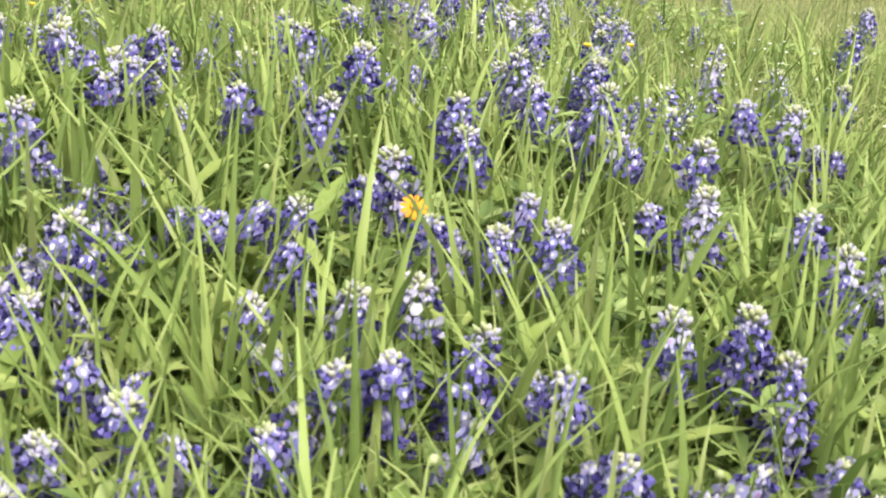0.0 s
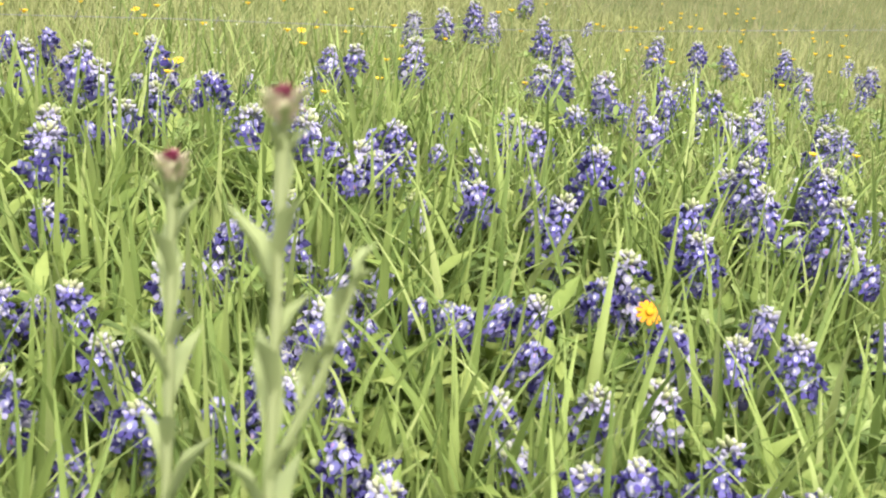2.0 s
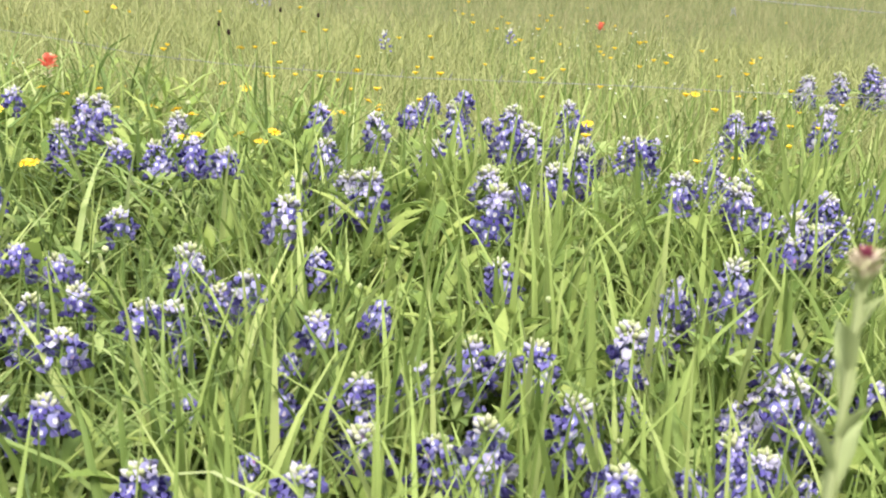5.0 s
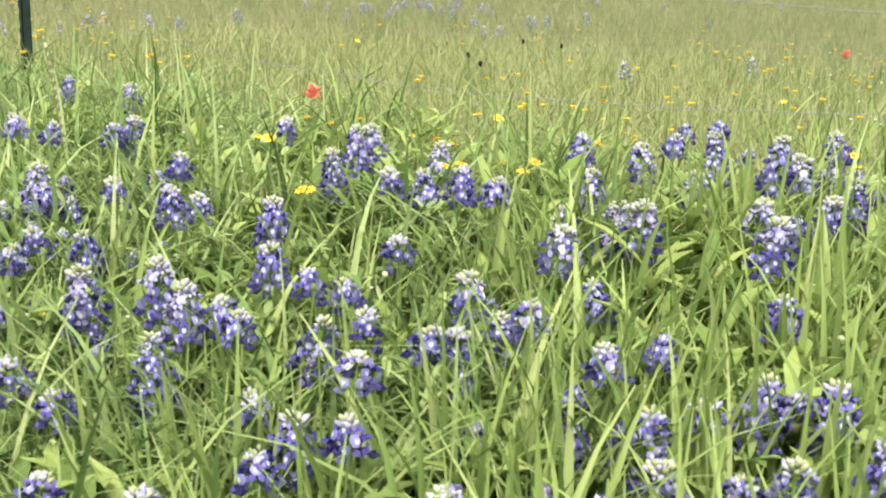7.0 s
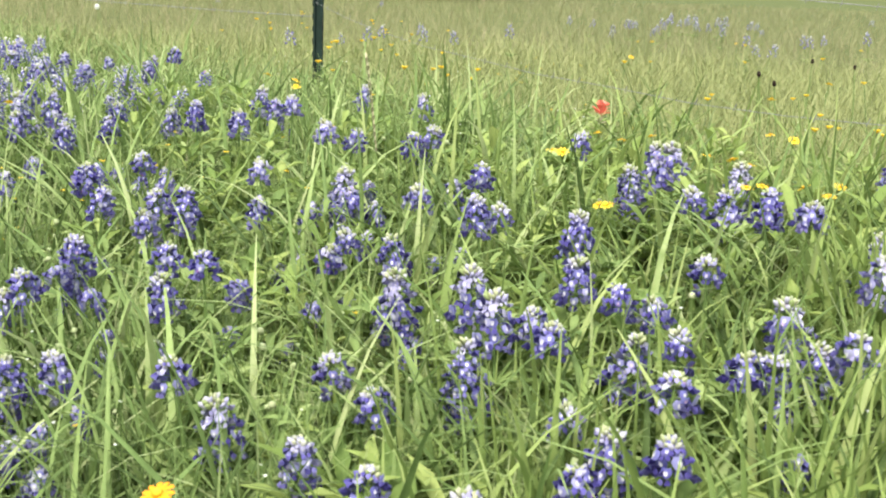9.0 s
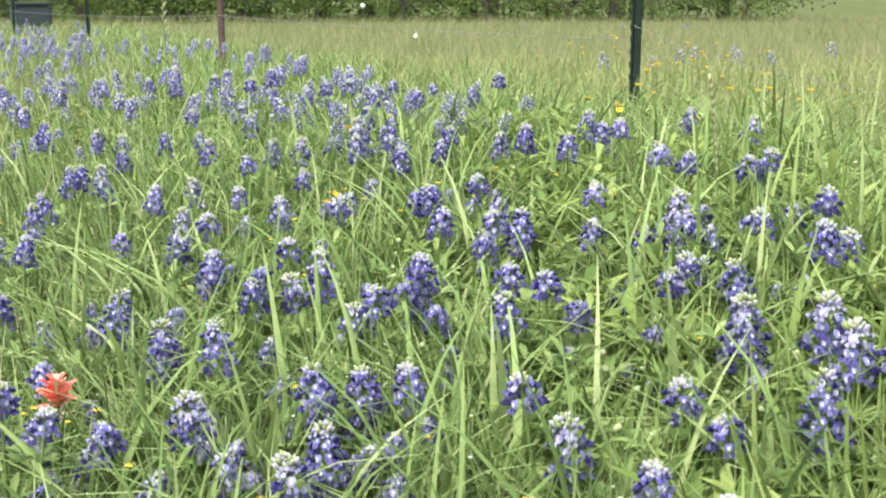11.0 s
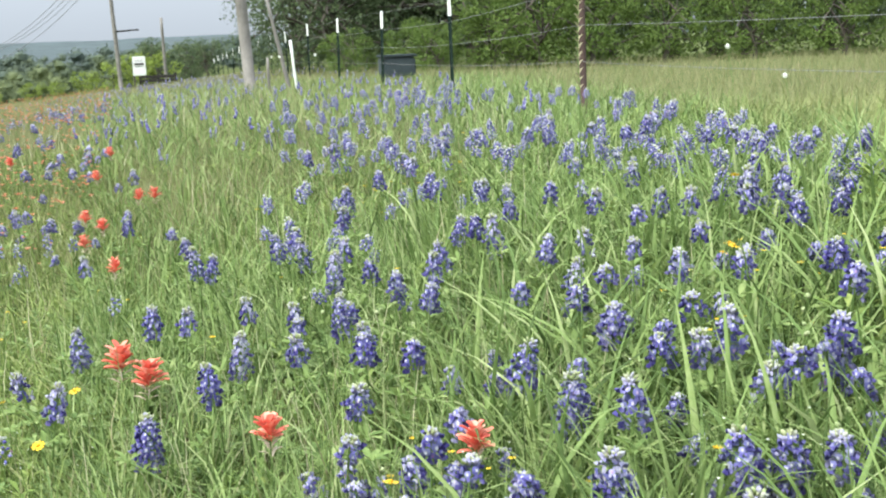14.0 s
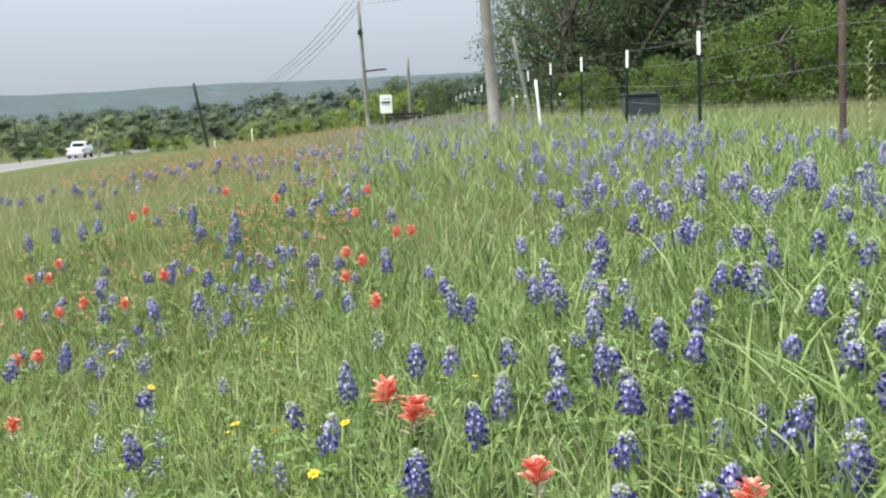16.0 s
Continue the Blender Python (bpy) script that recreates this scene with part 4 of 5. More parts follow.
for k in range(4):
    put("bluebonnets", "many bluebonnets standing in drifts along the bank", "bluebonnets", spike_model(30 + k, (20, 26, 32, 38)[k], 0.30, (0.055, 0.075, 0.09, 0.12)[k]), 130 + k, 150, (3.8, 10.0), (52, 106), (-0.08, 0.0), (0.65, 1.0), crowded, 0.45)
    put("bluebonnets", "many bluebonnets far along the bank", "bluebonnets", far_spike_model(34 + k, 0.30, 0.09), 140 + k, 300, (8.0, 40.0), (76, 106), (-0.13, 0.0), (0.5, 0.95), drifts, 0.5)
    put("bluebonnets", "scattered small bluebonnets in the grass of the verge", "bluebonnets", spike_model(38 + k, 12, 0.28, 0.075), 150 + k, 48, (3.2, 16.0), (82, 118), (-0.06, 0.0), (0.65, 0.95), thin_drifts, 0.35)


def verge_tufts(p):
    return on_verge(p) & (p[:, 1] > -2.6 - 0.36 * -p[:, 0])


def crest(p):
    """The drift along the top of the slope towards the far pole."""
    return unmown(p) & (np.sin(p[:, 0] * 0.9 + p[:, 1] * 1.7) + np.sin(p[:, 1] * 2.9) > -0.8)


for k in range(4):
    put("bluebonnets", "small bluebonnets in tufts over the verge", "bluebonnets", low_spike_model(70 + k, 0.26, (0.05, 0.065, 0.08, 0.06)[k], (1, 2, 3, 2)[k]), 240 + k, 62, (5.4, 12.0), (96, 124), (-0.08, -0.01), (0.7, 1.1), verge_tufts, 0.4)
    put("bluebonnets", "lavender haze of bluebonnets along the crest of the slope", "bluebonnets", far_spike_model(50 + k, 0.28, 0.08), 250 + k, 480, (13.0, 50.0), (92, 103), (-0.14, -0.04), (0.4, 0.75), crest, 0.6)
put("verge_leaves", "low leafy lupine plants over the verge", "leaves", palmate_model(67, LEAF_GREY), 260, 1500, (2.4, 8.0), (95, 124), (0.0, 0.10), (0.5, 0.9), verge_tufts, 0.2, 0.3)
put("bluebonnets", "a few bluebonnets in the field behind the fence", "bluebonnets", spike_model(36, 12, 0.32, 0.085), 160, 70, (5.0, 18.0), (-5, 66), (-0.10, 0.0), (0.8, 1.1), in_field, 0.35)


def field_edge(p):
    return (p[:, 1] > 1.7) & (p[:, 0] > -1.1)


for k in range(2):
    put("bluebonnets", "bluebonnets scattered along the top of the bank", "bluebonnets", spike_model(44 + k, 24, 0.31, 0.09), 165 + k, 46, (2.6, 6.0), (-28, 24), (-0.06, 0.02), (0.65, 0.95), field_edge, 0.15)
for k in range(4):
    put("small_bluebonnets", "small half-hidden bluebonnets low in the grass", "bluebonnets", low_spike_model(60 + k, 0.25, (0.045, 0.06, 0.075, 0.055)[k], (0, 1, 3, 2)[k]), 161 + k * 20, (60, 50, 50, 50)[k], (1.3, 3.6), (-28, 34), (-0.04, 0.02), (0.8, 1.1), on_bank, 0.08)
    put("small_bluebonnets", "small bluebonnets crowding the grass of the bank", "bluebonnets", low_spike_model(64 + k, 0.27, (0.05, 0.07, 0.085, 0.06)[k], (0, 1, 3, 2)[k]), 162 + k * 20, 60, (1.9, 5.2), (52, 104), (-0.08, -0.01), (0.75, 1.05), crowded, 0.16)


def red_band(p):
    return on_verge(p) & (p[:, 1] < -0.9 - 0.10 * -p[:, 0]) & (p[:, 1] > -4.0 - 0.16 * -p[:, 0])


put("paintbrush_flowers", "orange-red paintbrush flowers dotted over the verge", "flowers", lobes_model(RED_FAR, 6, 0.022, 0.7), 170, 6000, (7.0, 48.0), (92, 113), (0.10, 0.24), (0.35, 0.85), red_band, 0.5)
put("yellow_flowers", "small yellow daisies in the field behind the fence", "flowers", lobes_model(YELLOW, 8, 0.014, 0.9), 171, 230, (3.0, 9.0), (-12, 62), (0.2, 0.34), (0.7, 1.2), in_field, 0.3)
put("yellow_flowers", "tiny yellow flowers low in the meadow", "flowers", lobes_model(YELLOW, 6, 0.008), 172, 160, (1.4, 7.0), (40, 115), (0.10, 0.24), (0.7, 1.2), unmown, 0.2)
put("white_flowers", "tiny white flowers in flat loose heads", "flowers", lobes_model(WHITE_PETAL, 6, 0.0055, 1.0), 173, 280, (2.7, 6.0), (-20, 24), (0.20, 0.33), (0.6, 1.2), in_field, 0.09, 0.3)
put("verge_shoots", "small upright leafy shoots in the verge", "undergrowth", lance_model(83), 93, 900, (1.6, 9.0), (60, 122), (0.02, 0.10), (0.4, 0.75), unmown, 0.3)
put("white_flowers", "tiny white flecks of flowers over the verge", "flowers", lobes_model(WHITE_PETAL, 4, 0.0035, 1.0), 176, 500, (2.2, 10.0), (78, 122), (0.10, 0.20), (0.7, 1.2), on_verge, 0.4)
put("white_flowers", "tiny white flowers scattered in the bank's grass", "flowers", lobes_model(WHITE_PETAL, 5, 0.0040, 1.0), 174, 220, (1.4, 7.0), (20, 118), (0.14, 0.26), (0.7, 1.2), unmown, 0.1)


def head_model():
    """A small round cream-green flower head of the undergrowth."""
    bm = bmesh.new()
    blob(bm, (0, 0, 0), (0, 0, 1), (0.0065, 0.0065, 0.006), 4, 6, 0)
    tube(bm, [(0, 0, -0.15), (0, 0, 0)], [0.0012, 0.001], 3, 1)
    return template(bm, [THISTLE, STEM])


put("clover_heads", "small round cream-green heads among the leaves", "flower heads", head_model(), 175, 330, (1.2, 5.0), (-20, 95), (0.13, 0.24), (0.6, 1.2), on_bank, 0.10)


# ---- single flowers ----
def ground_at(x, y):
    return float(land(x, y))


def make_paintbrush(seed, height):
    """A paintbrush: leafy stem under a head of ragged red bracts."""
    r = random.Random(seed)
    root = new("paintbrush")
    bm = bmesh.new()
    tube(bm, [(0, 0, -0.02), (r.uniform(-0.01, 0.01), 0, height * 0.5), (0, 0, height - 0.02)], [0.0022, 0.002, 0.0016], 5)
    part("stem", bm, STEM, root)
    bm = bmesh.new()
    blunt = ((0.0, 0.35), (0.4, 0.9), (0.8, 1.0), (1.0, 0.6))
    for i in range(34):
        t = i / 34
        a = i * 2.39996 + r.uniform(-0.3, 0.3)
        o = (math.cos(a), math.sin(a), 0.40 + 0.9 * t + r.uniform(-0.3, 0.4))
        leaf_blade(bm, (0, 0, height - 0.052 + 0.036 * t), o, r.uniform(0.026, 0.050) * (1 - 0.25 * t), r.uniform(0.011, 0.018), 0.5, 0.3, rows_=blunt)
    part("flower_head", bm, RED, root, "scarlet bracts")
    for i in range(7):
        bm = bmesh.new()
        a = i * 2.39996
        leaf_blade(bm, (0, 0, height - 0.085 + 0.03 * i / 7), (math.cos(a), math.sin(a), 0.7), 0.030, 0.009)
        part("lower_bract", bm, BUD_PINK, root, "pale cream lower bract")
    for i in range(6):
        bm = bmesh.new()
        a = i * 2.2
        leaf_blade(bm, (0, 0, height * (0.15 + 0.1 * i)), (math.cos(a), math.sin(a), 0.9), 0.045, 0.008)
        part("leaf", bm, LEAF, root)
    return tagged(root, "scarlet paintbrush flower on a thin leafy stem", "paintbrush", "paintbrush flowers of the verge")


PAINTBRUSHES = [(-5.498, -2.832), (-5.488, -2.902), (-4.343, -2.417), (-6.076, -1.367), (-6.346, -1.508), (-5.805, -1.397), (-7.119, -3.396), (-6.576, -2.571), (-6.207, -3.003), (-6.307, -2.923), (-6.575, -1.258), (-6.525, -1.168), (-7.216, -1.570), (-5.153, -1.175), (-6.167, -2.631), (-6.297, -3.284), (-8.063, -3.147), (-8.294, -2.676), (-7.912, -2.204), (-7.943, -3.217), (-7.800, -1.591), (-6.908, -3.465), (-6.868, -3.335), (-2.709, 2.224), (-2.616, 5.985), (-3.792, -0.960), (-3.582, -0.860), (-2.919, -0.490), (-2.578, -0.080)]
brush = [make_paintbrush(200 + k, 0.29) for k in range(4)]
rg = random.Random(8)
for i, (x, y) in enumerate(PAINTBRUSHES):
    m = pose(x, y, ground_at(x, y) - (0.0 if y > 2 else 0.02), rg.uniform(-3, 3), rg.uniform(-3, 3), rg.uniform(0, 360))
    if y > 2:
        m = m @ Matrix.Translation((0, 0, 0.07)) @ Matrix.Diagonal((0.75, 0.75, 0.75, 1.0))
    if x > -4 and y < 0:  # full-grown ones beside the path
        size = 1.55 if x < -3.4 else 1.15
        m = m @ Matrix.Translation((0, 0, -0.29 * (size - 1) * 0.6)) @ Matrix.Diagonal((size, size, 1 + (size - 1) * 0.6, 1.0))
    if i < 4:
        brush[i].matrix_basis = m
    else:
        copy_thing(brush[i % 4], m)


def make_daisy(seed, height, radius, rays, colour=YELLOW):
    r = random.Random(seed)
    root = new("yellow_daisy")
    bm = bmesh.new()
    tube(bm, [(0, 0, -0.09), (0.006, 0.004, height * 0.6), (0, 0, height)], [0.0018, 0.0016, 0.0014], 5)
    part("stem", bm, STEM, root)
    bm = bmesh.new()
    blob(bm, (0, 0, height + 0.002), (0, 0, 1), (radius * 0.34, radius * 0.34, radius * 0.2), 4, 8)
    part("disc", bm, DISC, root, "orange-brown centre")
    for i in range(rays):
        bm = bmesh.new()
        a = i * math.tau / rays + r.uniform(-0.08, 0.08)
        c = Vector((math.cos(a), math.sin(a), 0))
        s = Vector((-c.y, c.x, 0))
        rows = []
        for d, w, z in ((0.22, 0.09, 0.0), (0.6, 0.16, 0.06), (0.88, 0.17, 0.03), (1.0, 0.08, 0.0)):
            rows.append([bm.verts.new(c * radius * d + s * radius * w * k + Vector((0, 0, height + radius * (z - 0.03 * abs(k))))) for k in (-1, 0, 1)])
        for p, q in zip(rows, rows[1:]):
            for k in (0, 1):
                bm.faces.new((p[k], p[k + 1], q[k + 1], q[k])).smooth = True
        part("petal", bm, colour, root)
    return tagged(root, "golden yellow daisy on a thin green stem", "daisy", "yellow daisies of the meadow")


DAISIES = [(-6.927, -2.161), (-2.143, 2.132), (-2.075, 2.113), (-1.921, 1.960), (-1.859, 2.027), (-1.781, 2.008), (-1.855, 2.436), (-1.858, 2.615), (-2.263, 2.547), (-1.919, 5.180), (-1.374, 3.852), (-1.249, 3.952), (-1.817, 2.104), (-1.875, 2.408), (-1.817, 2.552), (-2.351, 2.557), (-2.460, 2.075), (-2.569, 2.093), (-2.048, 1.580), (-2.431, 1.833), (-2.203, 2.113), (-1.933, 1.921), (-1.925, 2.661), (-1.357, 2.870), (-4.550, 4.319), (-2.943, 3.350), (-2.333, 3.208), (-1.989, 3.844), (-3.257, 4.163)]
DAISIES_VERGE = [(-3.694, 1.814), (-2.691, 1.582), (-2.035, 1.589), (-2.467, 2.192), (-2.461, 1.823), (-3.290, 0.672), (-4.053, 0.993), (-4.045, 1.905), (-3.321, 0.712), (-2.527, -0.260), (-3.351, 0.712), (-3.843, 1.900), (-5.249, -2.444), (-5.379, -2.417), (-3.845, -1.437), (-3.680, -1.270), (-3.616, -1.051), (-4.561, -1.954), (-3.254, -1.074)]
small = [make_daisy(220 + k, 0.24, 0.0165, 8 + k) for k in range(3)]
for i, (x, y) in enumerate(DAISIES + DAISIES_VERGE):
    turn = pose(0, 0, 0, rg.uniform(-26, 26), rg.uniform(-26, 26), rg.uniform(0, 360))
    m = Matrix.Translation(Vector((x, y, ground_at(x, y) + 0.23)) - turn.to_3x3() @ Vector((0, 0, 0.24))) @ turn
    if i < 3:
        small[i].matrix_basis = m
    else:
        copy_thing(small[i % 3], m)
for x, y, h, tilt in ((-0.095, 1.93, 0.30, 44), (-1.576, 0.472, 0.35, 20)):
    big = make_daisy(230, h, 0.021, 11, GOLD)
    big.matrix_basis = pose(x, y, ground_at(x, y), tilt, 0, 15)


def make_thistle(seed, height, lean):
    """A tall pale stem with clasping leaves under one dark purple opening bud."""
    r = random.Random(seed)
    root = new("thistle")
    bm = bmesh.new()
    def axis(t):
        return Vector((lean[0] * t * t + 0.002 * math.sin(t * 9 + seed), lean[1] * t * t, height * t - 0.02 * (1 - t)))
    ts = (0, 0.2, 0.4, 0.6, 0.75, 0.87, 0.96, 0.985)
    tube(bm, [axis(t) for t in ts], [0.0038, 0.0036, 0.0035, 0.0033, 0.0030, 0.0026, 0.0025, 0.0036], 8)
    part("stem", bm, THISTLE, root)
    top = axis(1.0)
    bm = bmesh.new()
    blob(bm, top + Vector((0, 0, -0.006)), (0, 0, 1), (0.0040, 0.0040, 0.007), 5, 9)
    bud = part("bud", bm, BUD_PINK, root, "pinkish cream scaly bud")
    for i in range(30):
        bm = bmesh.new()
        t = i / 30
        a = i * 2.39996
        leaf_blade(bm, top + Vector((math.cos(a) * 0.0045, math.sin(a) * 0.0045, -0.011 + 0.011 * t)), (math.cos(a) * 0.65, math.sin(a) * 0.65, 1.0), 0.0085, 0.0030, 0.2, 0.25)
        part("bract", bm, BUD_PINK, bud)
    for i in range(9):
        bm = bmesh.new()
        a = i * 2.39996 + seed
        leaf_blade(bm, top + Vector((0, 0, -0.014 - 0.0022 * i)), (math.cos(a) * 0.42, math.sin(a) * 0.42, 1.0), r.uniform(0.016, 0.026), 0.0055, 0.1, 0.4)
        part("collar_leaf", bm, THISTLE, bud, "pale green pointed leaf below the bud")
    bm = bmesh.new()
    for i in range(40):
        a = i * 2.39996
        w = math.sqrt(i / 40)
        leaf_blade(bm, top + Vector((math.cos(a) * 0.003 * w, math.sin(a) * 0.003 * w, 0.0)), (math.cos(a) * w * 0.5, math.sin(a) * w * 0.5, 1.0), r.uniform(0.004, 0.0075), 0.0014)
    part("floret_tuft", bm, BUD_PURPLE, bud, "dark purple tuft of florets")
    for i in range(12):
        bm = bmesh.new()
        a = i * 2.39996 + seed
        t = 0.70 + 0.022 * i
        o = Vector((math.cos(a) * 0.28, math.sin(a) * 0.28, 1.0))
        size = (0.075, 0.06, 0.05)[i % 3] * (1.2 - 0.5 * t)
        leaf_blade(bm, axis(t), o, size, size * 0.24, 0.15, 0.5)
        part("leaf", bm, THISTLE, root)
    if seed % 2 == 0:
        bm = bmesh.new()
        b0 = axis(1 - 0.17 / height)
        way = Vector((0.036, 0.006, 0.105))
        tube(bm, [b0, b0 + way * 0.5 + Vector((0.004, 0, 0)), b0 + way], [0.0030, 0.0026, 0.0016], 6)
        shoot = part("side_shoot", bm, THISTLE, root, "leafy side shoot")
        for k in range(9):
            bm = bmesh.new()
            a = 0.5 + k * 1.7
            leaf_blade(bm, b0 + way * (0.25 + 0.085 * k), (math.cos(a) * 0.3 + 0.3, math.sin(a) * 0.3, 1), 0.026 - 0.001 * k, 0.007, 0.15, 0.5)
            part("leaf", bm, THISTLE, shoot)
    return tagged(root, "tall pale green thistle with a dark purple opening bud", "thistle", "thistles close to the path")


for seed, x, y, top, lean in ((301, -0.265, 0.593, 1.006, (0.0, 0.003)), (302, -0.171, 0.506, 1.060, (0.007, 0.0))):
    thistle = make_thistle(seed, top - ground_at(x, y), lean)
    thistle.matrix_basis = pose(x - lean[0], y - lean[1], ground_at(x, y))


# ---- the fence ----
def box(bm, lo, hi, mat=0, bevel=0.0):
    g = bmesh.ops.create_cube(bm, size=1.0)
    vs = g["verts"]
    for v in vs:
        v.co = Vector([lo[k] + (v.co[k] + 0.5) * (hi[k] - lo[k]) for k in range(3)])
    fs = list({f for v in vs for f in v.link_faces})
    for f in fs:
        f.material_index = mat
    if bevel:
        r = bmesh.ops.bevel(bm, geom=list({e for f in fs for e in f.edges}), offset=bevel, segments=2, affect="EDGES")
        for f in r["faces"]:
            f.material_index = mat


def make_t_post(parent, x, y, height, white, lean=(0, 0)):
    """A studded steel T-post: face plate, web behind, studs in front, and its painted top."""
    z = ground_at(x, y)
    bm = bmesh.new()
    cut = height - white
    for lo, hi in (((-0.016, -0.004, -0.05), (0.016, 0.004, cut)), ((-0.005, 0.004, -0.05), (0.005, 0.036, cut))):
        box(bm, lo, hi)
    for k in range(int(cut / 0.055)):
        box(bm, (-0.008, -0.013, 0.06 + k * 0.055), (0.008, -0.003, 0.085 + k * 0.055))
    post = part("t_post", bm, GREEN_STEEL, parent, "dark green studded steel T-post")
    bm = bmesh.new()
    for lo, hi in (((-0.016, -0.004, cut), (0.016, 0.004, height)), ((-0.005, 0.004, cut), (0.005, 0.036, height))):
        box(bm, lo, hi)
    for k in range(max(1, int(white / 0.055))):
        box(bm, (-0.008, -0.013, cut + 0.01 + k * 0.055), (0.008, -0.003, cut + 0.035 + k * 0.055))
    part("post_tip", bm, WHITE_PAINT, post, "white painted post tip")
    post.matrix_basis = pose(x, y, z, lean[0], lean[1], -62)
    return post


fence = new("wire_fence")
tagged(fence, "barbed wire fence on green steel T-posts and a rusty pipe", "fence")
CORNER = (-9.2, 1.75)
run = (-math.cos(radians(6.9)), -math.sin(radians(6.9)))
post_spots = [(3.1, 6.9), (-4.82, 2.58)]
make_t_post(fence, 3.1, 6.9, 1.25, 0.2)
make_t_post(fence, -4.80, 2.57, 1.45, 0.2, (0.0, 0.8))
bm = bmesh.new()
tube(bm, [(0, 0, -0.05), (0.0, 0, 0.5), (0.0, 0, 1.6)], [0.026, 0.026, 0.026], 14, 0, True)
rust = part("pipe_post", bm, RUST, fence, "rusty steel pipe post")
rust.matrix_basis = pose(*CORNER, ground_at(*CORNER), 0, -2.5, 0)
post_spots.append(CORNER)
for k in range(1, 15):
    x, y = CORNER[0] + run[0] * 4.1 * k, CORNER[1] + run[1] * 4.1 * k
    make_t_post(fence, x, y, 1.11 + 0.03 * math.sin(k * 2.1), 0.25, (math.sin(k * 3.0) * 1.5, math.cos(k * 5.0) * 1.5))
    post_spots.append((x, y))
for level, h in enumerate((0.40, 0.66, 0.94, 1.22)):
    bm = bmesh.new()
    for (x0, y0), (x1, y1) in zip(post_spots, post_spots[1:]):
        if level == 0 and x0 > 0:
            continue  # the slack strand below takes its place
        n = 6
        pts = []
        for i in range(n + 1):
            t = i / n
            x, y = x0 + (x1 - x0) * t, y0 + (y1 - y0) * t
            hold = [1.04 if p == CORNER else 0.87 if p[0] < -10 else 1.0 for p in ((x0, y0), (x1, y1))]
            z = (ground_at(x0, y0) + h * hold[0]) * (1 - t) + (ground_at(x1, y1) + h * hold[1]) * t - 0.05 * (t - t * t) * (1 + 0.4 * math.sin(level * 3 + x0))
            pts.append((x, y - 0.02, z))
        tube(bm, pts, [0.0015] * len(pts), 4)
        span = math.hypot(x1 - x0, y1 - y0)
        if x0 > -14:
            for i in range(int(span / 0.125)):
                t = (i + 0.5) * 0.125 / span
                j = min(int(t * n), n - 1)
                p = Vector(pts[j]).lerp(Vector(pts[j + 1]), t * n - j)
                tube(bm, [p + Vector((-0.003, 0, -0.011)), p + Vector((0.003, 0, 0.011))], [0.0016, 0.0016], 3)
    part("wire", bm, WIRE, fence, "grey barbed wire strand")

# a slack strand that hangs low in front of the field
bm = bmesh.new()
slack = [(-4.82, 2.56, 1.02), (-4.1, 2.42, 0.93), (-3.4, 2.33, 0.88), (-2.7, 2.26, 0.855), (-2.1, 2.28, 0.84), (-1.25, 2.72, 0.845), (-0.2, 3.4, 0.86), (1.2, 4.6, 0.92), (3.1, 6.88, 1.0)]
for p, q in zip(slack, slack[1:]):
    d = Vector(q) - Vector(p)
    tube(bm, [p, Vector(p).lerp(Vector(q), 0.5) - Vector((0, 0, 0.008)), q], [0.0009] * 3, 4)
    for i in range(int(d.length / 0.125)):
        c = Vector(p) + d * ((i + 0.5) * 0.125 / d.length)
        tube(bm, [c + Vector((-0.004, 0, -0.010)), c + Vector((0.004, 0, 0.010))], [0.0014, 0.0014], 3)
part("wire", bm, WIRE, fence, "slack grey barbed wire strand")


# ---- poles, sign and bin along the fence line ----
def spot(yaw, d):
    """A place d metres from the end of the path, on that bearing."""
    return -0.41 - d * math.sin(radians(yaw)), -0.47 + d * math.cos(radians(yaw))


def make_pole(name, label, x, y, height, r0, r1, material, lean=(0, 0)):
    root = new(name)
    bm = bmesh.new()
    n = 6
    tube(bm, [(0.01 * math.sin(i * 1.7), 0, -0.3 + (height + 0.3) * i / n) for i in range(n + 1)], [r0 + (r1 - r0) * i / n for i in range(n + 1)], 14, 0, True)
    part("shaft", bm, material, root)
    root.matrix_basis = pose(x, y, ground_at(x, y), lean[0], lean[1], 0)
    return tagged(root, label, "pole")


P2 = spot(92.2, 17.0)
make_pole("utility_pole", "weathered grey wooden utility pole beside the fence", *P2, 8.6, 0.083, 0.068, POLE_WOOD, (2.6, 0))
P1 = spot(98.43, 56.0)
far_pole = make_pole("utility_pole", "grey wooden utility pole with a side arm", *P1, 6.0, 0.105, 0.08, POLE_WOOD, (2.0, 0))
bm = bmesh.new()
tube(bm, [(0, 0, 2.72), (0.1, 1.1, 2.74)], [0.045, 0.04], 8, 0, True)
part("side_arm", bm, DARK_WOOD, far_pole, "short horizontal side arm")
bm = bmesh.new()
box(bm, (0.06, -0.11, 4.40), (0.24, 0.11, 4.68), 0, 0.03)
part("junction_can", bm, DARK_WOOD, far_pole, "small dark equipment can")
for yaw, d, h, lean, mat, lab in ((96.35, 60, 3.3, 0.4, POLE_WOOD, "thin grey pole standing by the fence"), (106.23, 100, 5.6, 9.0, DARK_WOOD, "dark leaning utility pole near the road"), (114.85, 120, 4.2, 3.0, DARK_WOOD, "dark utility pole across the road"), (111.3, 130, 3.4, 0.0, POLE_WOOD, "thin grey pole near the trees")):
    make_pole("utility_pole", lab, *spot(yaw, d), h, 0.14 if lean > 5 else 0.09, 0.11 if lean > 5 else 0.07, mat, (lean, 0))
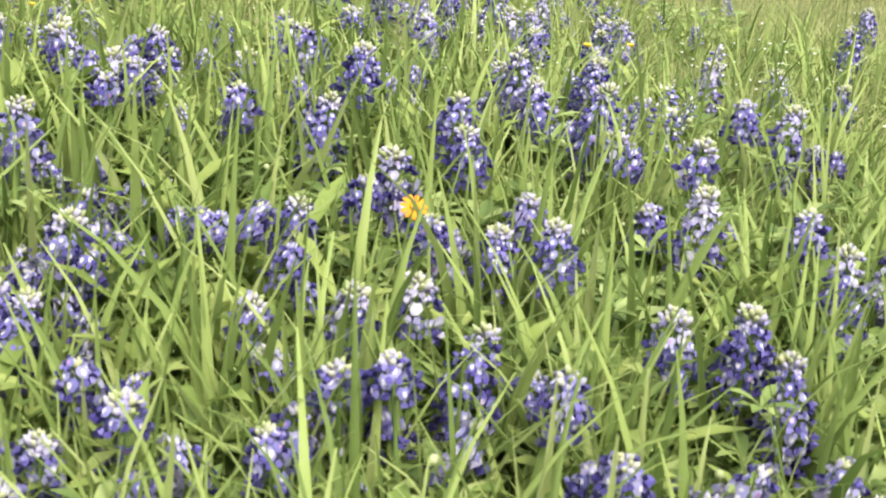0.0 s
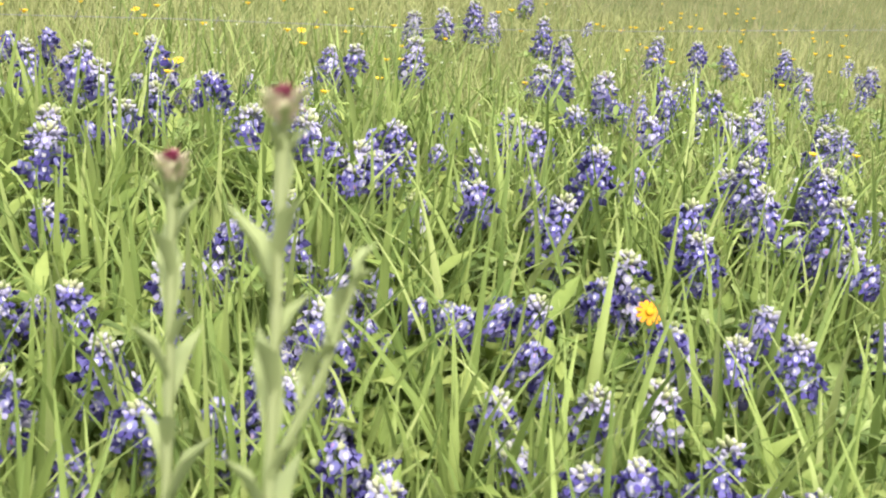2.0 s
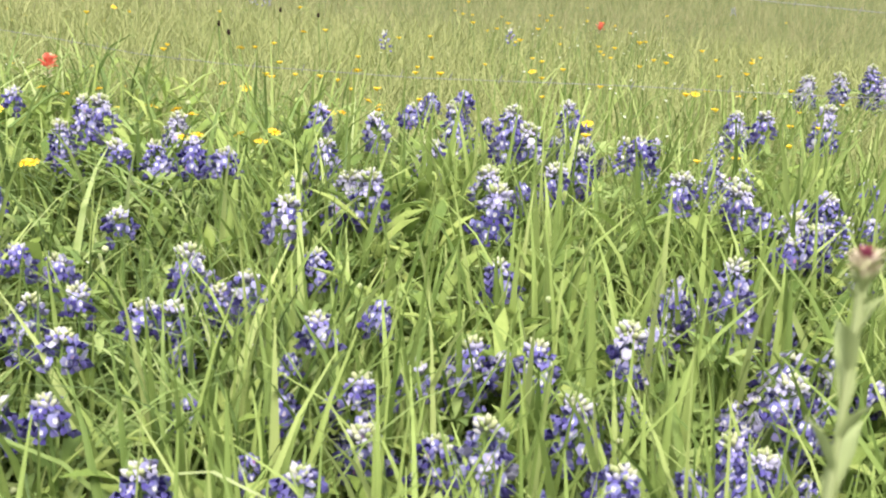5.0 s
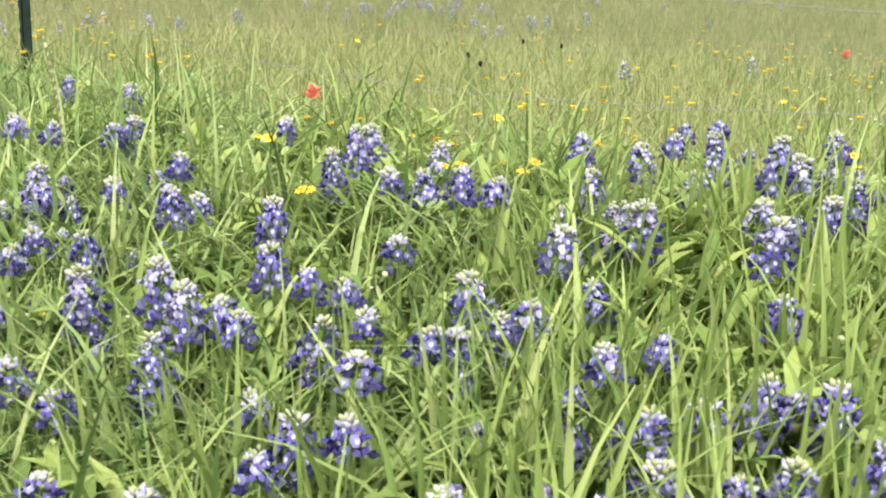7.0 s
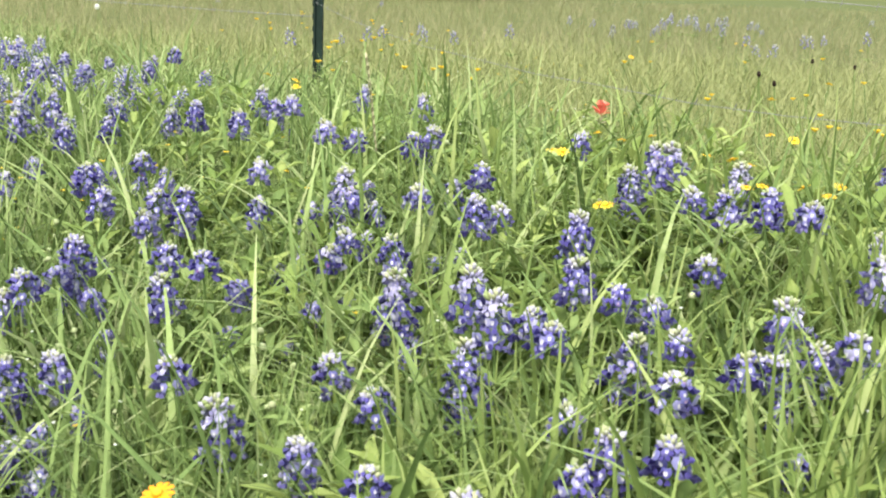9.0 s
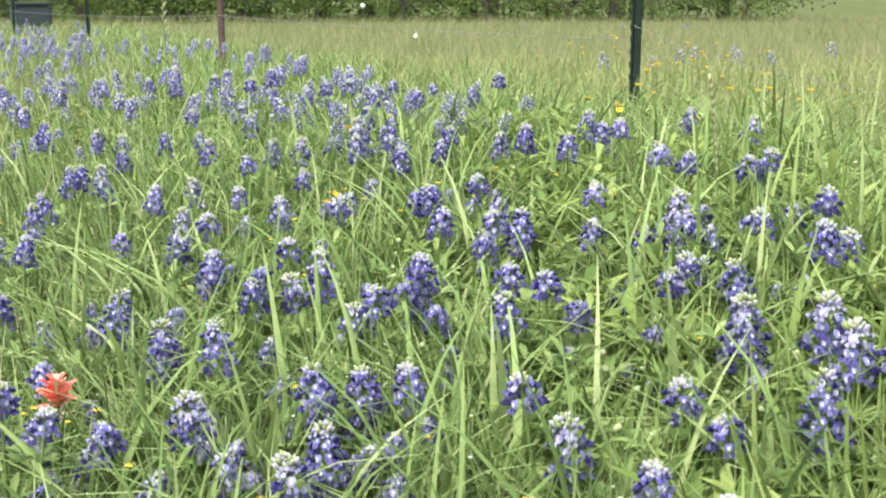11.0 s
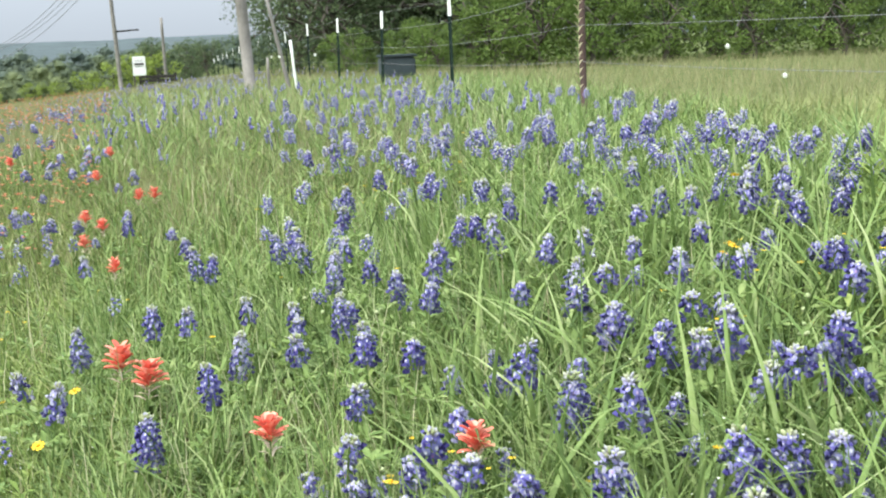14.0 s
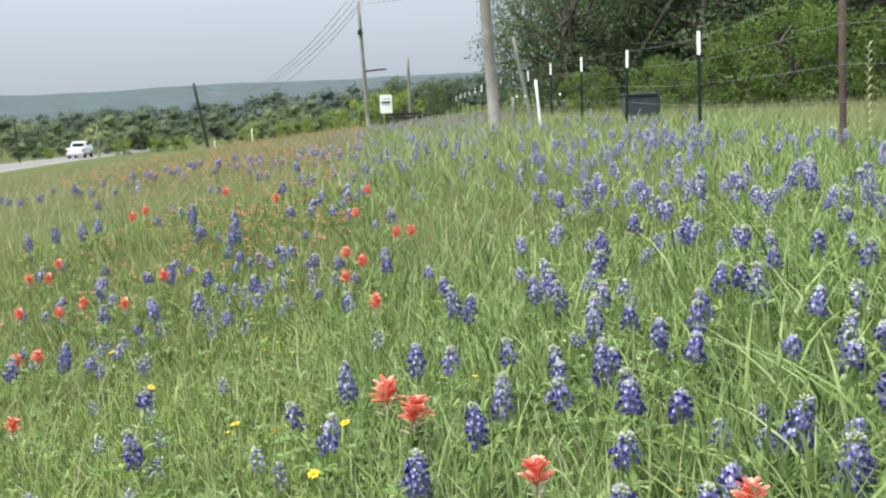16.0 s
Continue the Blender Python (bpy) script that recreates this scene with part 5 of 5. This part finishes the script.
make_pole("brace_pole", "slanting grey wooden brace pole behind the fence", *spot(90.3, 16.5), 1.35, 0.033, 0.022, POLE_WOOD, (11.0, 0))
make_pole("marker_post", "white leaning plastic marker post by the fence", *spot(89.96, 16.0), 0.72, 0.019, 0.018, WHITE_PAINT, (4.5, 0))
make_pole("short_stake", "short brown wooden stake in the grass", *spot(91.3, 16.2), 0.50, 0.02, 0.02, POLE_WOOD)
for yaw, d, h in ((104.1, 74, 0.95), (105.9, 86, 0.6)):
    make_pole("marker_post", "small white marker post on the verge", *spot(yaw, d), h, 0.035, 0.035, WHITE_PAINT)

# power cables from the near pole to the far one and on down the valley
cables = new("power_cables")
tagged(cables, "dark sagging power cables between the poles", "cable")
P0 = spot(106.6, 100)
P3 = (26.0, 31.0)
for k, off in enumerate((-0.35, 0.0, 0.35, 0.0)):
    drop = 0.0 if k < 3 else -0.75
    bm = bmesh.new()
    a = Vector((P3[0], P3[1] + off, ground_at(*P3) + 8.4 + drop))
    b = Vector((P1[0], P1[1] + off, ground_at(*P1) + 6.45 + drop * 0.8))
    c = Vector((P0[0], P0[1] + off, ground_at(*P0) + 5.3 + drop))
    pts = [a.lerp(b, i / 16) - Vector((0, 0, 5.0 * (i / 16) * (1 - i / 16))) for i in range(17)]
    pts += [b.lerp(c, i / 16) - Vector((0, 0, 9.0 * (i / 16) * (1 - i / 16))) for i in range(1, 15)]
    tube(bm, pts, [0.010] * 17 + [0.016] * 16, 5)
    part("cable", bm, CABLE, cables)

make_pole("utility_pole", "grey wooden utility pole in the field", *P3, 8.6, 0.15, 0.11, POLE_WOOD)

# sign board on two dark legs
sx, sy = spot(97.52, 46)
sign = new("sign_board")
bm = bmesh.new()
box(bm, (-0.02, -0.24, 0.42), (0.02, 0.24, 1.14), 0, 0.008)
board = part("panel", bm, WHITE_PAINT, sign, "white sign panel")
for y0, z0, w, h in ((0.0, 0.98, 0.28, 0.02), (0.0, 0.85, 0.36, 0.08), (0.0, 0.76, 0.30, 0.02)):
    bm = bmesh.new()
    box(bm, (0.021, y0 - w / 2, z0 - h / 2), (0.027, y0 + w / 2, z0 + h / 2))
    part("lettering_bar", bm, DARK_WOOD, board)
for y0 in (-0.2, 0.2):
    bm = bmesh.new()
    tube(bm, [(-0.035, y0, -0.1), (-0.035, y0, 1.10)], [0.025, 0.025], 8, 0, True)
    part("leg", bm, DARK_WOOD, sign)
sign.matrix_basis = pose(sx, sy, ground_at(sx, sy) + 0.1, 0, 0, 5)
tagged(sign, "white roadside sign with dark lettering on two legs", "sign")
rails = new("rail_fence")
for z0 in (0.12, 0.27, 0.42):
    bm = bmesh.new()
    box(bm, (-0.02, -0.1, z0 - 0.06), (0.02, 1.35, z0 + 0.05), 0, 0.008)
    part("rail", bm, DARK_WOOD, rails)
for y0 in (-0.05, 0.63, 1.3):
    bm = bmesh.new()
    box(bm, (-0.09, y0 - 0.05, -0.1), (-0.02, y0 + 0.05, 0.55), 0, 0.008)
    part("fence_post", bm, DARK_WOOD, rails)
rx, ry_ = spot(97.45, 47.5)
rails.matrix_basis = pose(rx, ry_, ground_at(rx, ry_) + 0.05, 0, 0, 5)
tagged(rails, "low dark wooden rail fence behind the sign", "fence")

# dark feed bin behind the fence
bx, by = spot(85.13, 19.0)
feed = new("feed_bin")
bm = bmesh.new()
box(bm, (-0.25, -0.26, 0.1), (0.25, 0.26, 0.41), 0, 0.03)
part("tub", bm, BIN, feed)
bm = bmesh.new()
box(bm, (-0.27, -0.285, 0.41), (0.27, 0.285, 0.45), 0, 0.012)
part("rim", bm, BIN, feed, "thick dark rim")
for y0 in (-0.2, 0.2):
    for x0 in (-0.2, 0.2):
        bm = bmesh.new()
        box(bm, (x0 - 0.03, y0 - 0.03, -0.1), (x0 + 0.03, y0 + 0.03, 0.12))
        part("leg", bm, BIN, feed)
feed.matrix_basis = pose(bx, by, ground_at(bx, by), 0, 0, 8)
tagged(feed, "dark blue-black feed bin standing behind the fence", "feed bin")


# ---- road and truck ----
centre = [(60, -14), (0, -25.5), (-65, -37.8), (-126, -49.3), (-190, -61)]
dense = []
for (xa, ya), (xb, yb) in zip(centre, centre[1:]):
    dense += [(xa + (xb - xa) * i / 8, ya + (yb - ya) * i / 8) for i in range(8)]
dense = np.array(dense + [centre[-1]])
for _ in range(6):
    dense[1:-1] = (dense[:-2] + 2 * dense[1:-1] + dense[2:]) / 4
along = np.gradient(dense, axis=0)
along /= np.linalg.norm(along, axis=1)[:, None]
left = np.stack([-along[:, 1], along[:, 0]], -1)


def strip(o0, o1, lift):
    a, b = dense + left * o0, dense + left * o1
    z = land(dense[:, 0], dense[:, 1]) + lift
    v = np.stack([np.column_stack([a, z]), np.column_stack([b, z])], 1).reshape(-1, 3)
    f = np.array([[2 * i, 2 * i + 1, 2 * i + 3, 2 * i + 2] for i in range(len(dense) - 1)])
    return v, f


v, f = strip(-9.0, 6.0, 0.05)
road = tagged(new("road", mesh_of("road", v, f, ASPHALT)), "grey worn two-lane asphalt road", "road", kind="structure")
for o0, o1 in ((-3.7, -3.55), (3.55, 3.7), (-0.12, 0.0)):
    v, f = strip(o0, o1, 0.056)
    tagged(new("road_line", mesh_of("road_line", v, f, LINE_PAINT)), "worn painted line along the road", "road line", kind="structure")


def make_truck(x, y, heading):
    """A white pickup seen from behind: cab, bed, tailgate, bumper, lamps, wheels. Its nose points along +x."""
    truck = new("pickup_truck")
    bm = bmesh.new()
    box(bm, (-2.8, -0.95, 0.50), (2.8, 0.95, 1.08), 0, 0.10)
    box(bm, (1.0, -0.92, 1.0), (2.7, 0.92, 1.18), 0, 0.08)
    part("body", bm, TRUCK_WHITE, truck, "white painted body")
    bm = bmesh.new()
    box(bm, (-0.9, -0.88, 1.0), (1.15, 0.88, 1.82), 0, 0.12)
    for q in bm.verts:
        if q.co.z > 1.4:
            q.co.x = q.co.x * 0.82 + 0.02
            q.co.y *= 0.86
    cab = part("cab", bm, TRUCK_WHITE, truck, "white crew cab")
    bm = bmesh.new()
    box(bm, (-0.90, -0.62, 1.30), (-0.80, 0.62, 1.68), 0, 0.02)
    part("rear_window", bm, GLASS_DARK, cab, "dark rear window")
    for s in (-1, 1):
        bm = bmesh.new()
        box(bm, (-0.6, s * 0.80 - 0.03, 1.28), (0.75, s * 0.80 + 0.03, 1.66), 0, 0.02)
        part("side_window", bm, GLASS_DARK, cab, "dark side window")
        bm = bmesh.new()
        box(bm, (-2.83, s * 0.86 - 0.08, 0.78), (-2.76, s * 0.86 + 0.08, 1.10), 0, 0.02)
        part("tail_light", bm, TAIL_RED, truck, "red tail light")
        bm = bmesh.new()
        box(bm, (-2.75, s * 0.90 - 0.05, 1.05), (-0.92, s * 0.90 + 0.05, 1.28), 0, 0.03)
        part("bed_side", bm, TRUCK_WHITE, truck)
        bm = bmesh.new()
        box(bm, (0.95, s * 1.02 - 0.09, 1.20), (1.08, s * 1.02 + 0.09, 1.40), 0, 0.02)
        part("wing_mirror", bm, TRUCK_WHITE, truck)
    bm = bmesh.new()
    box(bm, (-2.84, -0.78, 0.62), (-2.76, 0.78, 1.26), 0, 0.03)
    part("tailgate", bm, TRUCK_WHITE, truck)
    bm = bmesh.new()
    box(bm, (-2.98, -0.92, 0.42), (-2.82, 0.92, 0.60), 0, 0.03)
    part("rear_bumper", bm, CHROME, truck, "dull chrome bumper")
    for wx in (-1.75, 1.85):
        for s in (-1, 1):
            bm = bmesh.new()
            tube(bm, [(wx, s * 0.72, 0.38), (wx, s * 0.97, 0.38)], [0.38, 0.38], 20, 0, True)
            tyre = part("wheel", bm, RUBBER, truck, "black tyre")
            bm = bmesh.new()
            tube(bm, [(wx, s * 0.96, 0.38), (wx, s * 0.985, 0.38)], [0.22, 0.20], 16, 0, True)
            part("rim", bm, CHROME, tyre, "grey wheel rim")
    truck.matrix_basis = pose(x, y, ground_at(x, y) + 0.05, 0, 0, heading)
    return tagged(truck, "white pickup truck driving away on the road", "pickup truck")


tx, ty = spot(112.15, 134)
make_truck(tx, ty, 191)


# ---- trees ----
def crown(rng, centres, radii, n, leaf):
    """Leaf clumps: many small tilted cards on and inside uneven lumps."""
    k = rng.integers(0, len(centres), n)
    d = rng.normal(0, 1, (n, 3))
    d /= np.linalg.norm(d, axis=1)[:, None]
    r = rng.uniform(0.45, 1.08, n) ** 0.6
    c = centres[k] + d * r[:, None] * radii[k][:, None] * np.array([1, 1, 0.72])
    a = rng.normal(0, 1, (n, 3))
    a /= np.linalg.norm(a, axis=1)[:, None]
    b = np.cross(a, d + 0.3 * rng.normal(0, 1, (n, 3)))
    b /= np.linalg.norm(b, axis=1)[:, None] + 1e-9
    s = (leaf * rng.uniform(0.6, 1.3, n))[:, None]
    a, b = a * s, b * s * 0.7
    v = np.stack([c - a, c - b * 0.9, c + a, c + b], 1).reshape(-1, 3)
    return v, np.arange(4 * n).reshape(n, 4)


def make_tree(name, label, seed, height, spread, lumps, cards, leaf, material, low=0.35):
    rng = np.random.default_rng(seed)
    r = random.Random(seed)
    root = new(name)
    bm = bmesh.new()
    bend = [(0, 0, -0.2)]
    for i in range(1, 6):
        bend.append((r.uniform(-0.12, 0.12) * i * 0.5, r.uniform(-0.12, 0.12) * i * 0.5, height * 0.6 * i / 5))
    tube(bm, bend, [height * 0.035 * (1 - 0.15 * i) for i in range(6)], 8)
    cs = []
    for i in range(lumps):
        a = i * 2.39996 + r.uniform(-0.4, 0.4)
        t = (i + 0.5) / lumps
        z = height * (low + (0.94 - low) * t)
        w = spread * (0.35 + 0.65 * math.sin(math.pi * (0.22 + 0.7 * t))) * r.uniform(0.35, 1.0)
        c = (math.cos(a) * w, math.sin(a) * w, z)
        cs.append(c)
        st = bend[min(5, 2 + i % 4)]
        mid = [(st[k] + c[k]) / 2 + r.uniform(-0.2, 0.2) for k in range(3)]
        tube(bm, [st, mid, c], [height * 0.013, height * 0.009, height * 0.003], 5)
    part("trunk", bm, BARK, root, "dark forked trunk and limbs")
    cs = np.array(cs)
    radii = spread * rng.uniform(0.26, 0.46, lumps)
    v, f = crown(rng, cs, radii, cards, leaf)
    leaves = new("crown", mesh_of("crown", v, f, material, False))
    leaves.parent = root
    return tagged(root, label, "tree")


oaks = [make_tree("oak_tree", "dark green spreading oak tree behind the fence", 400 + k, 6.2 + 0.6 * k, 3.0, 44, 17000, 0.050, TREE_LEAF, 0.10) for k in range(2)]
oaks += [make_tree("oak_tree", "dark green oak tree farther behind the fence", 402 + k, 7.2 + 0.6 * k, 3.0, 30, 3000, 0.135, TREE_LEAF, 0.10) for k in range(2)]
shrubs = [make_tree("shrub", "light green leafy shrub at the foot of the trees", 420, 2.6, 1.5, 14, 5500, 0.04, SHRUB_LEAF, 0.1)]
shrubs += [make_tree("shrub", "light green shrub far off beside the road", 421, 2.7, 1.6, 12, 900, 0.10, BRIGHT_LEAF, 0.1)]
for k in oaks:
    k["group"] = "oaks behind the fence"
for k in shrubs:
    k["group"] = "shrubs at the foot of the trees"
rg = random.Random(12)
oak_spots = [(90.0, 33, 0.62), (88.1, 30, 0.66), (85.8, 32, 0.75), (83.8, 33, 0.85), (81.5, 31, 1.05), (78.5, 34, 1.2), (75.5, 33, 1.1), (72.0, 36, 1.2), (68.5, 35, 1.2), (65.0, 38, 1.2), (61.0, 38, 1.2), (57.0, 40, 1.2), (53.0, 42, 1.2), (86.6, 41, 0.8), (83.6, 43, 1.0), (79.5, 44, 1.45), (75.0, 45, 1.4), (70.0, 46, 1.4), (64.0, 48, 1.4), (58.0, 50, 1.4), (95.2, 75, 0.38), (94.4, 70, 0.32), (97.0, 95, 0.58)]
for i, (yaw, d, s) in enumerate(oak_spots):
    x, y = spot(yaw, d)
    m = pose(x, y, ground_at(x, y) - 0.1, 0, 0, rg.uniform(0, 360)) @ Matrix.Diagonal((s, s, s * rg.uniform(0.9, 1.1), 1))
    which = i % 2 if i < 13 else 2 + i % 2
    ob = oaks[which] if i in (0, 1, 13, 14) else copy_thing(oaks[which], m)
    ob.matrix_basis = m
shrub_spots = [(83.2, 26, 0.5), (84.4, 27, 0.5), (78.2, 27, 0.95), (75.8, 28, 0.9), (72.2, 29, 0.8), (87.7, 27, 0.45), (68.2, 30, 0.8), (64.2, 31, 0.9), (60.2, 33, 0.8), (56.2, 34, 0.8), (52.0, 36, 0.9), (80.5, 28, 0.8), (97.8, 78, 0.85), (98.8, 84, 0.8), (96.9, 72, 0.8), (100.2, 96, 0.75), (102.4, 108, 0.7), (107.5, 126, 0.6), (104.2, 118, 0.7), (110.2, 132, 0.7), (113.5, 136, 0.6), (101.4, 104, 0.6), (108.6, 130, 0.7)]
for i, (yaw, d, s) in enumerate(shrub_spots):
    x, y = spot(yaw, d)
    m = pose(x, y, ground_at(x, y) - 0.15, 0, 0, rg.uniform(0, 360)) @ Matrix.Diagonal((s, s, s, 1))
    which = 0 if i < 12 else 1
    ob = shrubs[which] if i in (0, 12) else copy_thing(shrubs[which], m)
    ob.matrix_basis = m


def woods(name, label, seed, n, arc, ring, height, leaf, cards, material):
    """A belt of woodland too far off to count its trees."""
    rng = np.random.default_rng(seed)
    vs, fs, base = [], [], 0
    turn, rise = np.arange(7) * math.tau / 7, np.radians([-75, -35, 0, 35, 75])
    core = np.stack([np.outer(np.cos(rise), np.cos(turn)), np.outer(np.cos(rise), np.sin(turn)), np.outer(np.sin(rise), np.ones(7))], -1).reshape(-1, 3)
    core_f = np.array([[r * 7 + k, r * 7 + (k + 1) % 7, r * 7 + 7 + (k + 1) % 7, r * 7 + 7 + k] for r in range(4) for k in range(7)])
    for i in range(n):
        x, y = spot(rng.uniform(*arc), ring[0] * (ring[1] / ring[0]) ** rng.random())
        h = rng.uniform(*height)
        lumps = 6
        t = (np.arange(lumps) + 0.5) / lumps
        a = np.arange(lumps) * 2.4 + rng.uniform(0, 6)
        w = h * 0.42 * rng.uniform(0.3, 1.0, lumps)
        cs = np.stack([x + np.cos(a) * w, y + np.sin(a) * w, ground_at(x, y) + h * (0.15 + 0.72 * t)], -1)
        rad = h * rng.uniform(0.2, 0.34, lumps)
        v, f = crown(rng, cs, rad, cards, leaf * h)
        vs.append(v)
        fs.append(f + base)
        base += len(v)
        # the dense inner mass of each bough
        v = (cs[:, None] + core[None] * rad[:, None, None] * rng.uniform(0.4, 0.68, (lumps, len(core), 1)) * np.array([1, 1, 0.75])).reshape(-1, 3)
        vs.append(v)
        fs.append((np.arange(lumps)[:, None, None] * len(core) + core_f[None]).reshape(-1, 4) + base)
        base += len(v)
    return tagged(new(name, mesh_of(name, np.concatenate(vs), np.concatenate(fs), material, False)), label, "woods", kind="stuff")


woods("woods", "green woodland across the road and down the slope", 500, 130, (95.5, 124), (145, 270), (2.6, 6.2), 0.026, 760, WOODS_LEAF)
# the farther belt carries its distance haze in its colour
woods("woods", "dark green woodland farther down the valley, tinted bluish for haze", 501, 170, (92, 124), (270, 520), (5.5, 10), 0.030, 420, FAR_WOODS)

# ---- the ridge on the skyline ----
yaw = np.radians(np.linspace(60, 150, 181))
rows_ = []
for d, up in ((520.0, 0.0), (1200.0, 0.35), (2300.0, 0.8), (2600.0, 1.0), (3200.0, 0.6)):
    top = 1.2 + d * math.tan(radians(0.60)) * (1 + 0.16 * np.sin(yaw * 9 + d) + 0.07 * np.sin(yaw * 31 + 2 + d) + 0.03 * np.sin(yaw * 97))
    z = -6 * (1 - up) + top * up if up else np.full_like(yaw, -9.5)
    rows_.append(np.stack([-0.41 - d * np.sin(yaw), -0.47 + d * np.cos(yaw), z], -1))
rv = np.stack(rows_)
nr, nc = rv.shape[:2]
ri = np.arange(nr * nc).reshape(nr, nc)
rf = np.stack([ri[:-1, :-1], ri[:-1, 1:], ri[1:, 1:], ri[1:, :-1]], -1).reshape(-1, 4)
# backdrop sheet; its haze is only in the colour
tagged(new("backdrop", mesh_of("backdrop", rv.reshape(-1, 3), rf, RIDGE)), "wooded ridge beyond the valley, coloured blue-green for haze", "ridge", kind="structure")


# ---- tall single stalks ----
def make_puff(x, y, height):
    """A tall stalk with a round white seed head."""
    root = new("seed_puff")
    bm = bmesh.new()
    tube(bm, [(0, 0, -0.02), (0.02, 0.01, height * 0.5), (0, 0, height)], [0.003, 0.0026, 0.002], 5)
    part("stem", bm, STEM, root)
    bm = bmesh.new()
    blob(bm, (0, 0, height + 0.012), (0, 0, 1), (0.013, 0.013, 0.013), 6, 9)
    for i in range(60):
        z = 1 - 2 * (i + 0.5) / 60
        a = i * 2.39996
        w = math.sqrt(1 - z * z)
        leaf_blade(bm, (w * math.cos(a) * 0.012, w * math.sin(a) * 0.012, height + 0.012 + z * 0.012), (w * math.cos(a), w * math.sin(a), z), 0.009, 0.004)
    part("seed_head", bm, WHITE_PETAL, root, "round white seed head")
    root.matrix_basis = pose(x, y, ground_at(x, y), 3, -4, 0)
    return tagged(root, "round white seed head on a tall thin stalk", "seed head", "white seed heads by the fence")


def make_cone(seed, x, y, height):
    root = new("seed_cone")
    bm = bmesh.new()
    tube(bm, [(0, 0, -0.02), (0.01, 0.0, height * 0.6), (0, 0, height)], [0.0022, 0.002, 0.0016], 5)
    part("stem", bm, STEM, root)
    bm = bmesh.new()
    blob(bm, (0, 0, height + 0.012), (0, 0, 1), (0.006, 0.006, 0.010), 5, 8)
    part("cone", bm, CONE, root, "dark brown seed cone")
    root.matrix_basis = pose(x, y, ground_at(x, y), 4 * math.sin(seed), 5 * math.cos(seed), 0)
    return tagged(root, "dark brown flower cone on a thin stalk", "seed cone", "dark seed cones in the field")


def make_ear(seed, x, y, top, lean):
    """A ryegrass ear: spikelets set to alternate sides of a wavy stalk."""
    height = top - ground_at(x, y)
    root = new("ryegrass")
    bm = bmesh.new()
    pts = [(lean * t * t, 0.004 * math.sin(t * 40), height * t - 0.02 * (1 - t)) for t in (0, 0.3, 0.6, 0.8, 0.9, 1.0)]
    tube(bm, pts, [0.0018, 0.0016, 0.0013, 0.0011, 0.001, 0.0008], 5)
    part("stalk", bm, STEM, root)
    for i in range(24):
        bm = bmesh.new()
        t = 1 - 0.2 / height * (1 - i / 24)
        s = 1 if i % 2 else -1
        leaf_blade(bm, (lean * t * t, 0, height * t), (0.15 * s, 0.45 * s, 1), 0.018, 0.006, 0.1, 0.4)
        part("spikelet", bm, DRY, root, "pale flat spikelet")
    root.matrix_basis = pose(x, y, ground_at(x, y), 0, 0, seed * 40)
    return tagged(root, "pale ryegrass ear on a thin stalk", "grass ear", "ryegrass ears of the meadow")


make_puff(*spot(68.8, 8.5), 0.48)
make_puff(*spot(66.25, 8.0), 0.28)
for yaw, d in ((88.9, 15.5), (90.6, 15.0), (91.0, 15.6)):
    make_puff(*spot(yaw, d), 0.5)
for i, (x, y) in enumerate(((-3.07, 3.71), (-2.74, 2.99), (-2.70, 2.98), (-2.48, 2.77), (-2.82, 3.67))):
    make_cone(i, x, y, 0.34)
make_ear(1, -2.76, 0.172, 1.245, 0.0)
make_ear(2, -2.3, 1.2, 0.98, -0.05)
make_ear(3, -0.1, 2.05, 0.95, 0.05)
